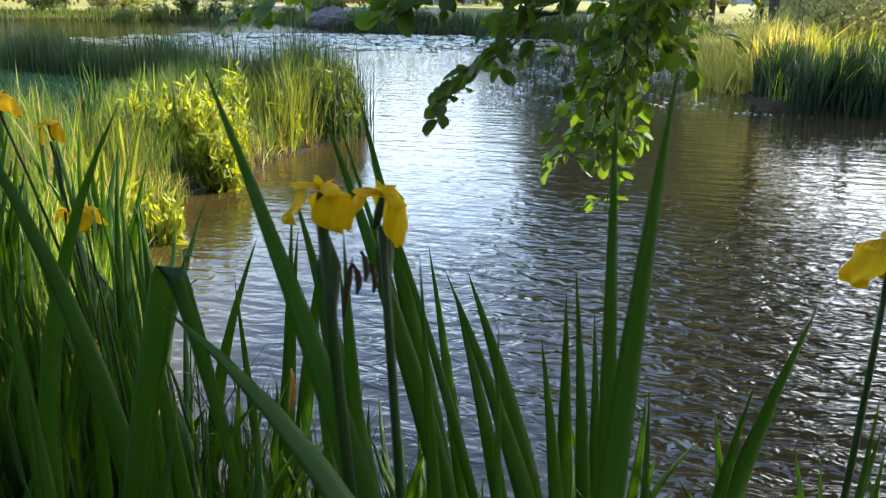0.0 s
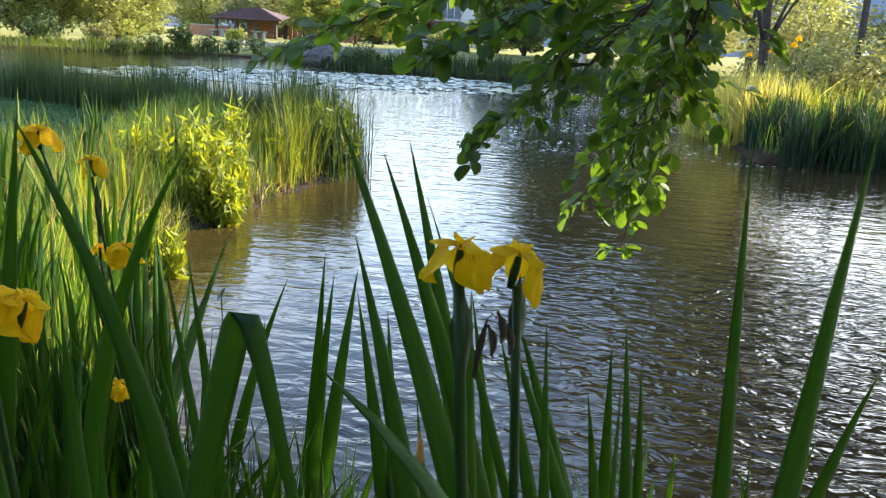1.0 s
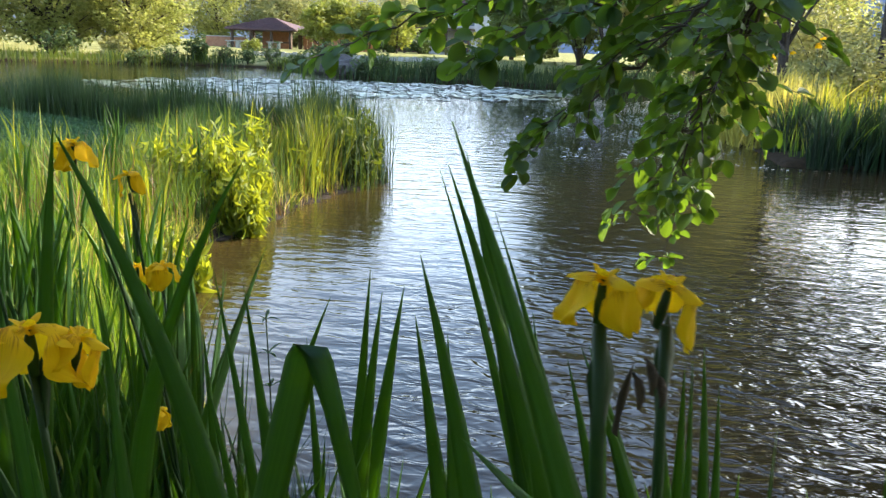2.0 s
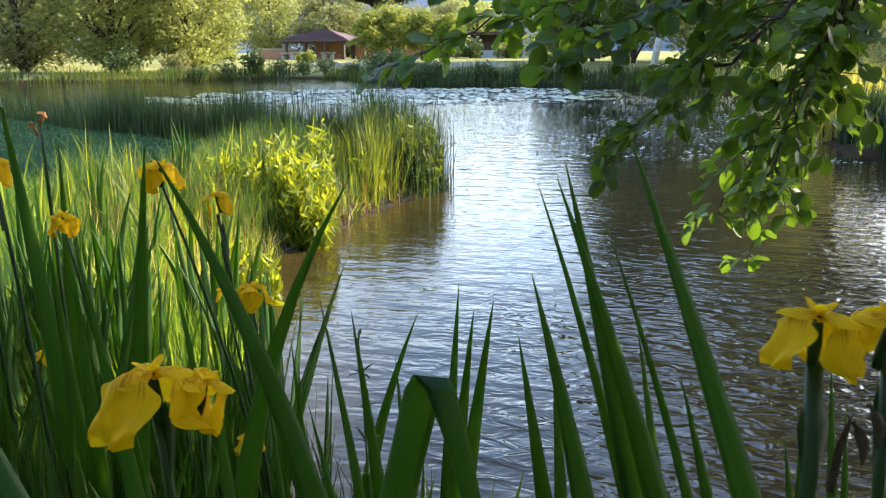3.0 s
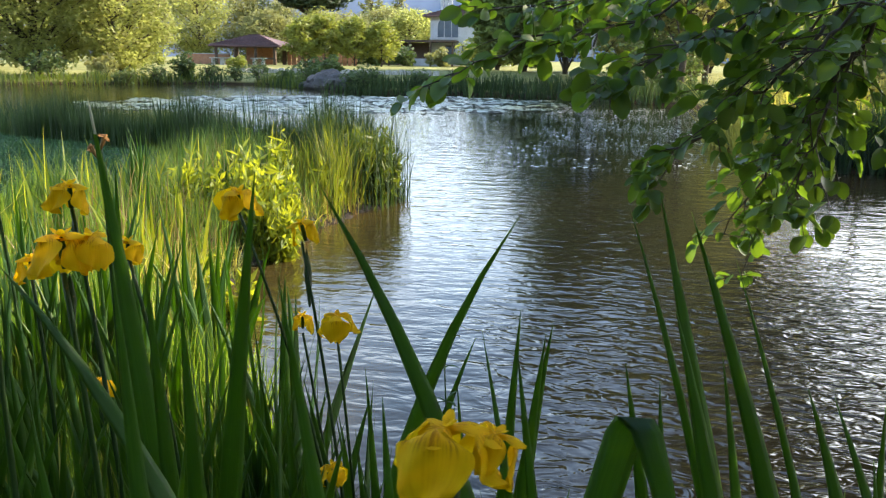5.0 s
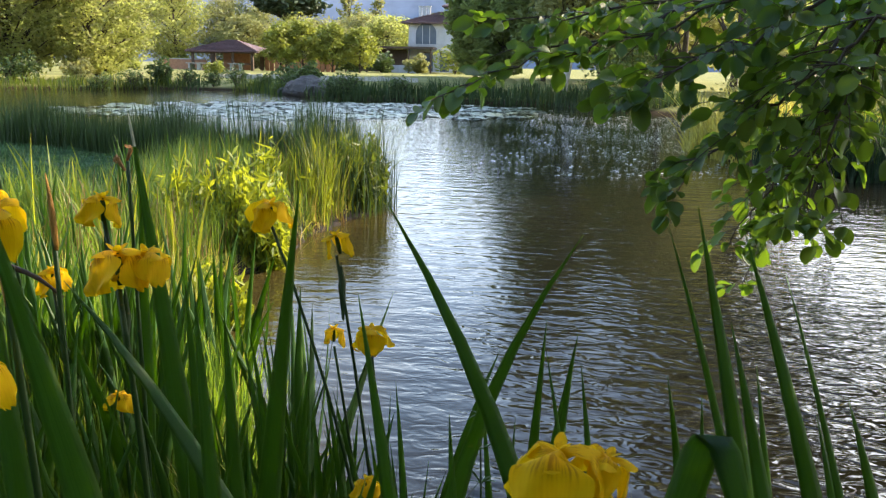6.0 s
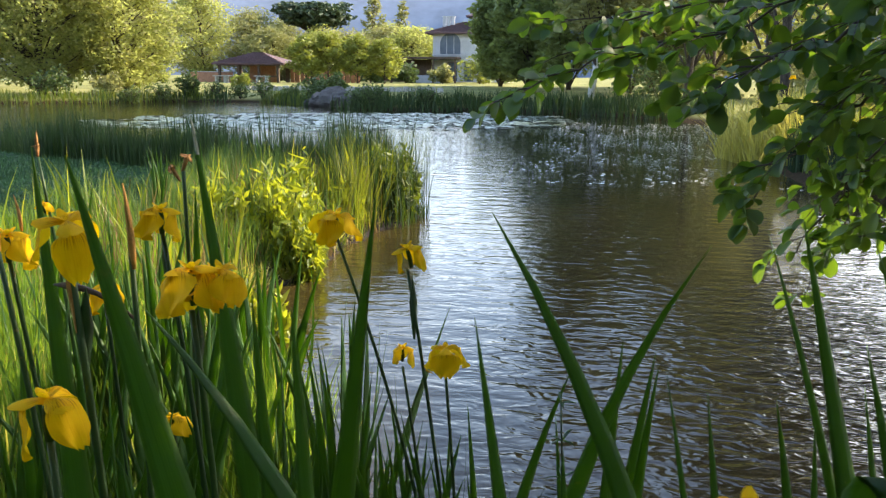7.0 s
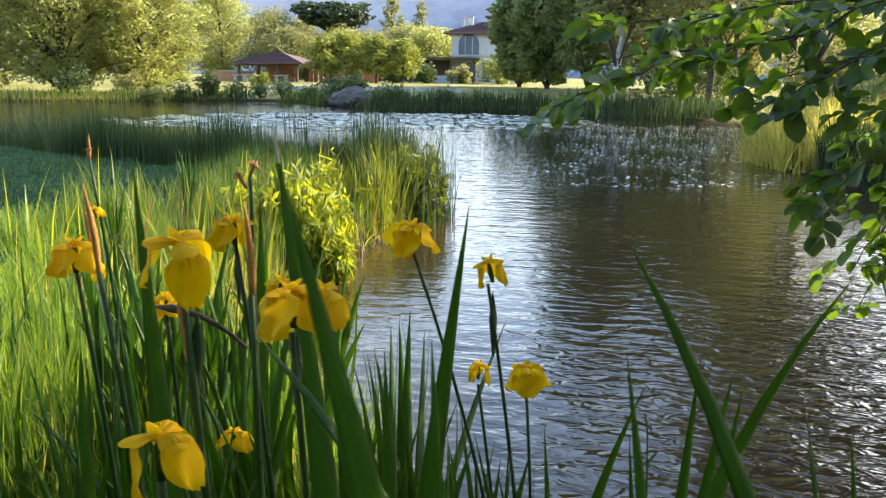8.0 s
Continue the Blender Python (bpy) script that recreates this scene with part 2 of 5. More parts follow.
M_ALDER = foliage("alder_leaf_green", (0.010, 0.032, 0.008), (0.033, 0.076, 0.016), (0.25, 0.42, 0.024), 0.31, 0.50, False, 0.32)
M_ALDER_MASS = foliage("alder_crown_green", (0.010, 0.032, 0.008), (0.033, 0.076, 0.016), (0.25, 0.42, 0.024), 0.31, 0.50, True, 0.32)
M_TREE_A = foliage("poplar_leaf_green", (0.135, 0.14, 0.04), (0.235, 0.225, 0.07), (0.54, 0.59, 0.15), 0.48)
# pale leaf green with distance haze and low sun mixed in
M_TREE_B = foliage("hazed_leaf_green", (0.13, 0.14, 0.055), (0.19, 0.19, 0.075), (0.42, 0.42, 0.12), 0.36)
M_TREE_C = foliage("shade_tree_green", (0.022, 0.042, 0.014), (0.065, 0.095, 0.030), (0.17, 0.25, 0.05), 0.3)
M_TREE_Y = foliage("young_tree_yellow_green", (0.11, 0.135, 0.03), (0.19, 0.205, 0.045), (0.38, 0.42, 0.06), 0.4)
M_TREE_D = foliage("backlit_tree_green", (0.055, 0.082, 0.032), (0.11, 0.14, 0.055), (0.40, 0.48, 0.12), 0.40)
M_PINE = foliage("pine_needle_green", (0.03, 0.05, 0.022), (0.055, 0.08, 0.035), (0.06, 0.10, 0.03), 0.15)
M_BARK = plain("bark_brown", (0.035, 0.026, 0.018), (0.09, 0.07, 0.05), 0.9, 8, 0.9, 0.03)
M_TWIG = plain("twig_dark", (0.03, 0.022, 0.015), (0.07, 0.05, 0.03), 0.8, 30, 0.5, 0.003)
M_BIRCH = plain("birch_bark_pale", (0.30, 0.29, 0.28), (0.62, 0.60, 0.57), 0.8, 4, 0.5, 0.01)
M_PAD = plain("lily_pad", (0.08, 0.12, 0.07), (0.20, 0.24, 0.17), 0.32, 2.0, 0.2, 0.004)
# near-white base paints the sun's glint on the floating leaves
M_FLOAT = plain("floating_leaf_glint", (0.55, 0.55, 0.45), (0.75, 0.75, 0.64), 0.2, 5, 0.2, 0.002)
M_PLASTER = plain("white_plaster", (0.40, 0.40, 0.41), (0.50, 0.50, 0.51), 0.85, 1.5, 0.2, 0.004)
M_TILE = plain("terracotta_tile", (0.075, 0.044, 0.046), (0.125, 0.068, 0.068), 0.8, 2.5, 0.6, 0.03)
M_TIMBER = plain("dark_timber", (0.05, 0.032, 0.022), (0.11, 0.07, 0.045), 0.75, 5, 0.4, 0.006)
M_BRICK = plain("orange_brick", (0.28, 0.13, 0.07), (0.42, 0.21, 0.12), 0.85, 4, 0.6, 0.01)
M_SHUTTER = plain("blue_grey_glazing", (0.05, 0.07, 0.10), (0.10, 0.13, 0.17), 0.25, 1, 0.05, 0.002)
M_STONE = plain("pale_stone", (0.32, 0.31, 0.28), (0.50, 0.48, 0.43), 0.85, 3, 0.6, 0.02)
M_ROCK = plain("grey_rock", (0.042, 0.038, 0.038), (0.095, 0.086, 0.082), 0.85, 2, 0.8, 0.04)
# distance haze is mixed into the ridge's own colour
M_HILL = plain("hill_haze_blue", (0.13, 0.165, 0.23), (0.155, 0.19, 0.26), 1.0, 0.004, 0.0, 0.01, 0.0, 0.02)


# ---- mesh helpers ----
def mesh_of(name, verts, faces, mat, smooth=True, uvs=None):
    me = bpy.data.meshes.new(name)
    me.from_pydata([tuple(v) for v in verts], [], faces)
    me.materials.append(mat)
    if smooth:
        me.polygons.foreach_set("use_smooth", [True] * len(me.polygons))
    if uvs is not None:
        layer = me.uv_layers.new(name="UVMap")
        idx = np.empty(len(me.loops), dtype=np.int32)
        me.loops.foreach_get("vertex_index", idx)
        layer.data.foreach_set("uv", np.asarray(uvs, dtype=np.float32)[idx].ravel())
    me.update()
    return me


def part(name, me, parent, label="", at=None):
    ob = new(name, me)
    ob.parent = parent
    if at is not None:
        ob.matrix_basis = at
    if label:
        tagged(ob, label)
    return ob


def thing(name, x, y, z, label, category, group="", rz=0.0, kind=""):
    ob = new(name)
    ob.matrix_basis = pose(x, y, z, 0, 0, rz)
    return tagged(ob, label, category, group, kind)


def box(x0, y0, z0, x1, y1, z1):
    v = [(x, y, z) for z in (z0, z1) for x, y in ((x0, y0), (x1, y0), (x1, y1), (x0, y1))]
    return v, [(3, 2, 1, 0), (4, 5, 6, 7), (0, 1, 5, 4), (1, 2, 6, 5), (2, 3, 7, 6), (3, 0, 4, 7)]


def box_mesh(name, mat, *dims, bevel=0.02):
    bm = bmesh.new()
    v, f = box(*dims)
    vs = [bm.verts.new(p) for p in v]
    for q in f:
        bm.faces.new([vs[k] for k in q])
    bmesh.ops.bevel(bm, geom=bm.edges[:], offset=bevel, segments=2, affect="EDGES")
    me = bpy.data.meshes.new(name)
    bm.to_mesh(me)
    bm.free()
    me.materials.append(mat)
    return me


def bezier(a, b, c, n):
    u = np.linspace(0, 1, n + 1)[:, None]
    a, b, c = (np.asarray(q, dtype=float) for q in (a, b, c))
    return (1 - u) ** 2 * a + 2 * u * (1 - u) * b + u ** 2 * c


def tube(points, radii, sides=6):
    """A tapered round limb along the points."""
    pts = np.asarray(points, dtype=float)
    verts, faces = [], []
    tang = np.gradient(pts, axis=0)
    for i, (p, t) in enumerate(zip(pts, tang)):
        t = t / (np.linalg.norm(t) + 1e-9)
        ref = np.array((0.0, 1.0, 0.1)) if abs(t[2]) > 0.8 else np.array((0.0, 0.0, 1.0))
        s = np.cross(t, ref)
        s /= np.linalg.norm(s) + 1e-9
        q = np.cross(t, s)
        for k in range(sides):
            a = 2 * math.pi * k / sides
            verts.append(p + radii[i] * (math.cos(a) * s + math.sin(a) * q))
    n = len(pts)
    for i in range(n - 1):
        for k in range(sides):
            k2 = (k + 1) % sides
            faces.append((i * sides + k, i * sides + k2, (i + 1) * sides + k2, (i + 1) * sides + k))
    faces.append(tuple(reversed(range(sides))))
    faces.append(tuple((n - 1) * sides + k for k in range(sides)))
    return verts, faces


def joined(pieces):
    verts, faces = [], []
    for v, f in pieces:
        o = len(verts)
        verts.extend(v)
        faces.extend(tuple(i + o for i in q) for q in f)
    return verts, faces


def sword(pts, width, side, thick=0.0014, base_share=0.6, level=False):
    """A sword-shaped blade with a raised middle, along the points; side: the way across the blade."""
    pts = np.asarray(pts, dtype=float)
    n = len(pts) - 1
    side = np.asarray(side, dtype=float)
    tang = np.gradient(pts, axis=0)
    verts, uvs, faces = [], [], []
    for i, (p, t) in enumerate(zip(pts, tang)):
        u = i / n
        t = t / np.linalg.norm(t)
        s = side if level else side - t * np.dot(side, t)
        s = s / np.linalg.norm(s)
        nrm = np.array((0.0, -1.0, 0.0)) if level else np.cross(s, t)
        w = 0.5 * width * min(1.0, base_share + 1.2 * u) * max(0.02, min(1.0, (1 - u) / 0.46) ** 0.85)
        d = thick * (1.15 - u)
        for across, lift, uu in ((-1, 0, 0), (-0.45, 0.7, 0.28), (0, 1.3, 0.5), (0.45, 0.7, 0.72), (1, 0, 1), (0.0, -1.0, 0.5)):
            verts.append(p + s * w * across + nrm * d * lift)
            uvs.append((uu, u))
    for i in range(n):
        for k in range(6):
            k2 = (k + 1) % 6
            faces.append((i * 6 + k, i * 6 + k2, (i + 1) * 6 + k2, (i + 1) * 6 + k))
    return verts, faces, uvs


def blade_field(xy, z0, height, width, lean, droop, segs=4, wind=(0.0, 0.0)):
    """Many thin blades at once: arrays of places, heights, widths and leans."""
    n = len(xy)
    az = RNG.uniform(0, 2 * math.pi, n)
    out = np.stack([np.cos(az), np.sin(az)], 1)
    face = RNG.uniform(0, 2 * math.pi, n)
    side = np.stack([np.cos(face), np.sin(face)], 1)
    u = np.linspace(0, 1, segs + 1)
    verts = np.zeros((n, segs + 1, 2, 3))
    for i, a in enumerate(u):
        off = out * (lean * height * (0.4 * a + 0.6 * a ** 2.2))[:, None] + np.array(wind) * (height * a ** 2)[:, None]
        zz = z0 + height * (a - droop * a ** 3)
        w = width * 0.5 * (1 - a ** 1.8) + 0.0004
        for k, sgn in enumerate((-1, 1)):
            verts[:, i, k, :2] = xy + off + sgn * side * w[:, None]
            verts[:, i, k, 2] = zz
    v = verts.reshape(-1, 3)
    per = (segs + 1) * 2
    faces = []
    base = np.arange(n) * per
    for i in range(segs):
        q = np.stack([base + 2 * i, base + 2 * i + 1, base + 2 * i + 3, base + 2 * i + 2], 1)
        faces.append(q)
    return v, np.concatenate(faces).tolist()


def leaf_cloud(centres, size, flat=0.35, long=1.5, rise=-0.25):
    """Many small pointed leaves, one at each centre, turned at random."""
    n = len(centres)
    size = np.broadcast_to(np.asarray(size, dtype=float), (n,)) * RNG.uniform(0.6, 1.35, n)
    a = RNG.normal(size=(n, 3))
    a[:, 2] = a[:, 2] * flat + rise
    a /= np.linalg.norm(a, axis=1)[:, None]
    b = RNG.normal(size=(n, 3))
    b -= a * np.sum(a * b, 1)[:, None]
    b /= np.linalg.norm(b, axis=1)[:, None]
    c = np.cross(a, b)
    h = size[:, None] * 0.5
    v = np.stack([centres - a * h * long, centres + b * h * 0.8 + c * h * 0.18, centres + a * h * long, centres - b * h * 0.8 + c * h * 0.18], 1).reshape(-1, 3)
    k = np.arange(n)[:, None] * 4
    return v, np.concatenate([k + np.array([[0, 1, 2]]), k + np.array([[0, 2, 3]])]).tolist()


# ---- the pond's shore and the ground ----
SHORE = [(14, 1.5), (6, 1.8), (1.5, 2.15), (0, 2.1), (-0.85, 2.4), (-1.85, 3.4), (-2.38, 4.25), (-2.72, 4.95), (-3.08, 5.75),
         (-3.25, 6.6), (-3.06, 7.15), (-3.16, 8.3), (-3.0, 9.2), (-2.75, 10.4), (-3.5, 11.6), (-6, 13.0), (-9.5, 14.2), (-14, 16.6),
         (-26, 20), (-46, 24), (-62, 34), (-35, 43.2), (-29, 46.6), (-26, 51.2), (-19.7, 50.4), (-14, 43.7), (-10.3, 41.2), (-6.2, 42.5),
         (-1.5, 41), (2.5, 36), (5, 30), (4, 24), (2.4, 20), (2.3, 19.2), (2.8, 17), (2.85, 14.6), (4.2, 14.9), (7, 15), (14, 13), (20, 7)]


def shore_distance(x, y):
    """Metres to the water's edge: plus on land, minus in the pond."""
    p = np.stack([x, y], -1)
    best = np.full(x.shape, 1e9)
    inside = np.zeros(x.shape, dtype=bool)
    n = len(SHORE)
    for i in range(n):
        a, b = np.array(SHORE[i], dtype=float), np.array(SHORE[(i + 1) % n], dtype=float)
        ab = b - a
        t = np.clip(((p - a) @ ab) / (ab @ ab), 0, 1)
        best = np.minimum(best, np.linalg.norm(p - a - t[..., None] * ab, axis=-1))
        if a[1] != b[1]:
            cross = (a[1] > y) != (b[1] > y)
            inside ^= cross & (x < (b[0] - a[0]) * (y - a[1]) / (b[1] - a[1]) + a[0])
    return np.where(inside, -best, best)


def ground_height(x, y):
    x, y = np.asarray(x, dtype=float), np.asarray(y, dtype=float)
    d = shore_distance(x, y)
    rough = 0.03 * np.sin(3.1 * x + 1.7 * y) * np.sin(2.3 * y - 1.1 * x) + 0.02 * np.sin(9 * x) * np.sin(8 * y + 1)
    s = np.clip((y - 45) / 30, 0, 1)
    land = 0.03 + 0.30 * (1 - np.exp(-np.maximum(d, 0) / 0.7)) + 0.55 * s * s * (3 - 2 * s) + rough * np.clip(d, 0, 1)
    bed = 0.03 - 0.9 * (1 - np.exp(np.minimum(d, 0) / 1.2))
    return np.where(d > 0, land, bed)


def stretched(lo, fine_lo, fine_hi, hi, step, grow):
    a = list(np.arange(fine_lo, fine_hi + 1e-6, step))
    s, v = step, fine_hi
    while v < hi:
        s *= grow
        v += s
        a.append(v)
    s, v = step, fine_lo
    while v > lo:
        s *= grow
        v -= s
        a.insert(0, v)
    return np.array(a)


gx, gy = stretched(-2400, -7, 6, 2400, 0.16, 1.075), stretched(-2400, -1.0, 20, 2600, 0.16, 1.075)
GX, GY = np.meshgrid(gx, gy)
GZ = ground_height(GX, GY)
nx, ny = len(gx), len(gy)
ii = np.arange(nx * ny).reshape(ny, nx)
gf = np.stack([ii[:-1, :-1], ii[:-1, 1:], ii[1:, 1:], ii[1:, :-1]], -1).reshape(-1, 4).tolist()
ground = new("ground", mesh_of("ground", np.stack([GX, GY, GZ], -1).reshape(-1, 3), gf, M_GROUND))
tagged(ground, "grassy pond banks and lawns with muddy edges", "ground", kind="structure")

wx, wy = stretched(-75, -6, 4, 40, 0.18, 1.12), stretched(0.4, 1.6, 13, 60, 0.18, 1.12)
WX, WY = np.meshgrid(wx, wy)
jj = np.arange(len(wx) * len(wy)).reshape(len(wy), len(wx))
wf = np.stack([jj[:-1, :-1], jj[:-1, 1:], jj[1:, 1:], jj[1:, :-1]], -1).reshape(-1, 4).tolist()
water = new("water", mesh_of("water", np.stack([WX, WY, 0 * WX], -1).reshape(-1, 3), wf, M_WATER))
shallow = water.data.attributes.new("shallows", "FLOAT", "POINT")
shallow.data.foreach_set("value", np.exp(np.minimum(shore_distance(WX, WY), 0) / np.where((WX < -1.4) & (WY > 3.0), 0.6, 0.2)).ravel().astype(np.float32))
tagged(water, "rippled dark pond water reflecting bright sky", "water", kind="structure")

# a far ridge closes the view; its blue colour stands in for haze
ridge_v, ridge_f = [], []
for i in range(121):
    a = radians(-180 + 3 * i)
    top = 192 + 14 * math.sin(2.0 * a + 0.6) + 9 * math.sin(5.3 * a) + 5 * math.sin(11.7 * a + 1)
    for r, z in ((1500, -20), (1560, 0.55 * top), (1700, top)):
        ridge_v.append((r * math.sin(a), r * math.cos(a), z))
for i in range(120):
    for k in range(2):
        ridge_f.append((i * 3 + k, i * 3 + 3 + k, i * 3 + 4 + k, i * 3 + 1 + k))
tagged(new("backdrop", mesh_of("backdrop", ridge_v, ridge_f, M_HILL)), "mountain ridge beyond the woods, blue haze in its colour", "mountains", kind="structure")


# ---- trees ----
def tree(name, x, y, height, radius, label, leaf_mat, leaf=0.22, clumps=26, per=90, trunk_r=0.16, bare=0.22, bark=None, squash=1.0, group="", flat_top=False, droop=0.0, puff=0.42):
    z = float(ground_height(x, y)) - 0.05
    root = thing(name, x, y, z, label, "tree", group)
    lean = RNG.normal(size=2) * 0.04 * height
    spine = bezier((0, 0, 0), (lean[0], -lean[1], height * 0.5), (lean[0], lean[1], height * 0.92), 8)
    part("trunk", mesh_of("trunk", *tube(spine, np.linspace(trunk_r, trunk_r * 0.22, 9), 8), bark or M_BARK), root)
    ends = []
    limbs = []
    for i in range(clumps):
        f = bare + (1 - bare) * ((i + 0.5) / clumps) ** 0.9
        if flat_top:
            f = 0.80 + 0.17 * RNG.random()
        az = i * 2.4 + RNG.uniform(-0.5, 0.5)
        prof = math.sin(math.pi * min(1, max(0.05, (f - bare * 0.55) / (1 - bare * 0.5)))) ** 0.6 if not flat_top else 1.0
        r = radius * prof * (0.45 + 0.6 * math.sqrt(RNG.random()))
        end = np.array((math.cos(az) * r, math.sin(az) * r, height * f - droop * r))
        k = min(8, int(8 * max(0.1, f - 0.18)))
        start = spine[k]
        mid = (start + end) / 2 + np.array((0, 0, 0.12 * height * (0.3 if not flat_top else -0.4)))
        limbs.append(tube(bezier(start, mid, end, 4), np.linspace(trunk_r * 0.35, trunk_r * 0.06, 5), 5))
        ends.append(end)
        ends.append((mid + end) / 2)
    part("limb", mesh_of("limb", *joined(limbs), M_BARK), root)
    ends = np.array(ends)
    cl = radius * (puff if not flat_top else 0.35)
    pts = np.repeat(ends, per, 0)
    off = RNG.normal(size=pts.shape)
    off *= (RNG.random(len(pts)) ** 0.4 / np.linalg.norm(off, axis=1))[:, None] * cl
    off[:, 2] *= 0.62 * squash
    part("crown", mesh_of("crown", *leaf_cloud(pts + off, leaf), leaf_mat, smooth=False), root)
    return root


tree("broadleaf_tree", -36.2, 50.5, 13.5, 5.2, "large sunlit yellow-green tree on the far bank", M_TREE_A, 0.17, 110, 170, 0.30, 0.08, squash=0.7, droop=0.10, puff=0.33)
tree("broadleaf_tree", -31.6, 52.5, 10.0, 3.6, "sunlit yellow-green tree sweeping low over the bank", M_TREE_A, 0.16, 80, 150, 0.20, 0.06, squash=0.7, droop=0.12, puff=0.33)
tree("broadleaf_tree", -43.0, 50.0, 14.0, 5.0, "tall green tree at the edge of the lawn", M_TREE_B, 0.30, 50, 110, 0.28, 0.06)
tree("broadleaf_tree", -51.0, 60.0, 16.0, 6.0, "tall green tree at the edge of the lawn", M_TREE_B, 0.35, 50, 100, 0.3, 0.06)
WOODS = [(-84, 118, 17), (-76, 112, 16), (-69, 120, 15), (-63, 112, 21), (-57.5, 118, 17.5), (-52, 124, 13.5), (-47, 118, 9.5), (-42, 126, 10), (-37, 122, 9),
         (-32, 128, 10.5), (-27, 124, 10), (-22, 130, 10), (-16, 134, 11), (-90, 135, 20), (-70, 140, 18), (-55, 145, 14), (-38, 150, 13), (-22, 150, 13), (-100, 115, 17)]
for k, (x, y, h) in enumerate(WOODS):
    tree("woodland_tree", x, y, h * 0.74, 4.2 + 0.5 * (k % 3), "woodland tree behind the lawn, haze and sun in its leaf colour", (M_TREE_B, M_TREE_A, M_TREE_B)[k % 3], 0.26, 40, 130, 0.22, 0.08, group="woodland behind the lawn")
for x, y, h in ((-31.2, 88, 4.9), (-29.2, 89.5, 5.3), (-25.8, 89, 4.9), (-23.2, 90.5, 4.6)):
    tree("young_tree", x, y, h, 1.9, "small yellow-green lawn tree in low sun", M_TREE_Y, 0.26, 22, 60, 0.09, 0.25, group="young trees by the gazebo")
tree("umbrella_pine", -44.4, 130, 12.2, 4.9, "dark umbrella pine with flat spreading crown", M_PINE, 0.5, 60, 70, 0.32, 0.6, flat_top=True, squash=0.5)
tree("conifer_tree", -36.0, 135, 13.5, 1.6, "slim pointed conifer above the woods", M_TREE_B, 0.4, 34, 14, 0.12, 0.3)
tree("conifer_tree", -31.5, 136, 12.6, 1.2, "slim pointed conifer above the woods", M_TREE_B, 0.4, 28, 12, 0.1, 0.3)
# trees with x above 1 take the paler green as painted haze
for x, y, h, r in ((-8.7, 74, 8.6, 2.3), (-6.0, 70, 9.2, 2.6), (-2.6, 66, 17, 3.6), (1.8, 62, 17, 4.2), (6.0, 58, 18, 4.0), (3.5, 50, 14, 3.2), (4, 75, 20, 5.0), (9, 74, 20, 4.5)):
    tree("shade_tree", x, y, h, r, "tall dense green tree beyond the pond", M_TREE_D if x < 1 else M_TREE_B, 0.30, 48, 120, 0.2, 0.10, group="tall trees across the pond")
tree("birch_tree", -0.9, 46, 15, 2.6, "birch with a pale straight trunk", M_TREE_B, 0.2, 60, 110, 0.19, 0.30, M_BIRCH)

for x, y, h, r in ((4.9, 26.5, 14.5, 2.6), (5.6, 34, 16, 3.2), (3.4, 40, 13, 3.0), (5.0, 44, 14, 3.2)):
    tree("waterside_tree", x, y, h, r, "leafy pale green tree leaning over the far bank", M_TREE_B, 0.22, 40, 75, 0.16, 0.32, group="trees by the sedge")
# trees added beyond the right edge of view, placed to shade the lawn
for x, y, h, r in ((12.5, 24.5, 18.5, 2.7), (13, 28.2, 19.5, 3.6), (14.5, 32.5, 21, 4.0), (19, 36, 24, 4.2)):
    tree("bank_tree", x, y, h, r, "tall green tree added out of view to shade the lawn", M_TREE_C, 0.38, 56, 150, 0.2, 0.56, group="trees on the sunward bank")
# unseen trees added at the camera's back to dim the ambient light
for x, y, h, r in ((-5, -6.5, 9, 3.4), (1.5, -7.5, 10, 3.6), (7, -5, 9, 3.2), (-11, -4, 10, 3.6), (13, -3, 10, 3.4)):
    tree("garden_tree", x, y, h, r, "leafy green tree added behind the camera to block sky light", M_TREE_C, 0.24, 46, 80, 0.18, 0.12, group="trees behind the bank")

# haze on these far trees comes from their pale leaf colour
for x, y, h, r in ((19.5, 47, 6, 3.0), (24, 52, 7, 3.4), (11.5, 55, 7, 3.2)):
    tree("hazy_tree", x, y, h, r, "pale tree far behind the reeds, haze in its leaf colour", M_TREE_A, 0.2, 40, 90, 0.14, 0.05, group="pale trees behind the reeds")
tree("high_crowned_tree", 6.6, 23.5, 17, 3.4, "tall tree with a high spreading crown above the reeds", M_TREE_C, 0.24, 60, 100, 0.10, 0.55)


# ---- buildings across the water ----
def hip_roof(cx, cy, hx, hy, z0, z1, ridge, thick=0.18):
    """A hipped roof with a ridge along x, eaves of some thickness."""
    v = []
    for z in (z0 - thick, z0):
        v += [(cx - hx, cy - hy, z), (cx + hx, cy - hy, z), (cx + hx, cy + hy, z), (cx - hx, cy + hy, z)]
    v += [(cx - ridge, cy, z1), (cx + ridge, cy, z1)]
    f = [(3, 2, 1, 0), (0, 1, 5, 4), (1, 2, 6, 5), (2, 3, 7, 6), (3, 0, 4, 7), (4, 5, 9, 8), (6, 7, 8, 9), (5, 6, 9), (7, 4, 8)]
    return v, f


def tile_rows(cx, cy, hx, hy, z0, z1, ridge, rows):
    """Courses of roof tiles on the front slope and the two ends, each a low bar."""
    pieces = []
    for r in range(rows):
        a = (r + 0.5) / rows
        x0, x1 = cx - hx + (hx - ridge) * a, cx + hx - (hx - ridge) * a
        y = cy - hy + hy * a
        z = z0 + (z1 - z0) * a
        pieces.append(box(x0, y - 0.06, z + 0.01, x1, y + 0.06, z + 0.07))
    return joined(pieces)


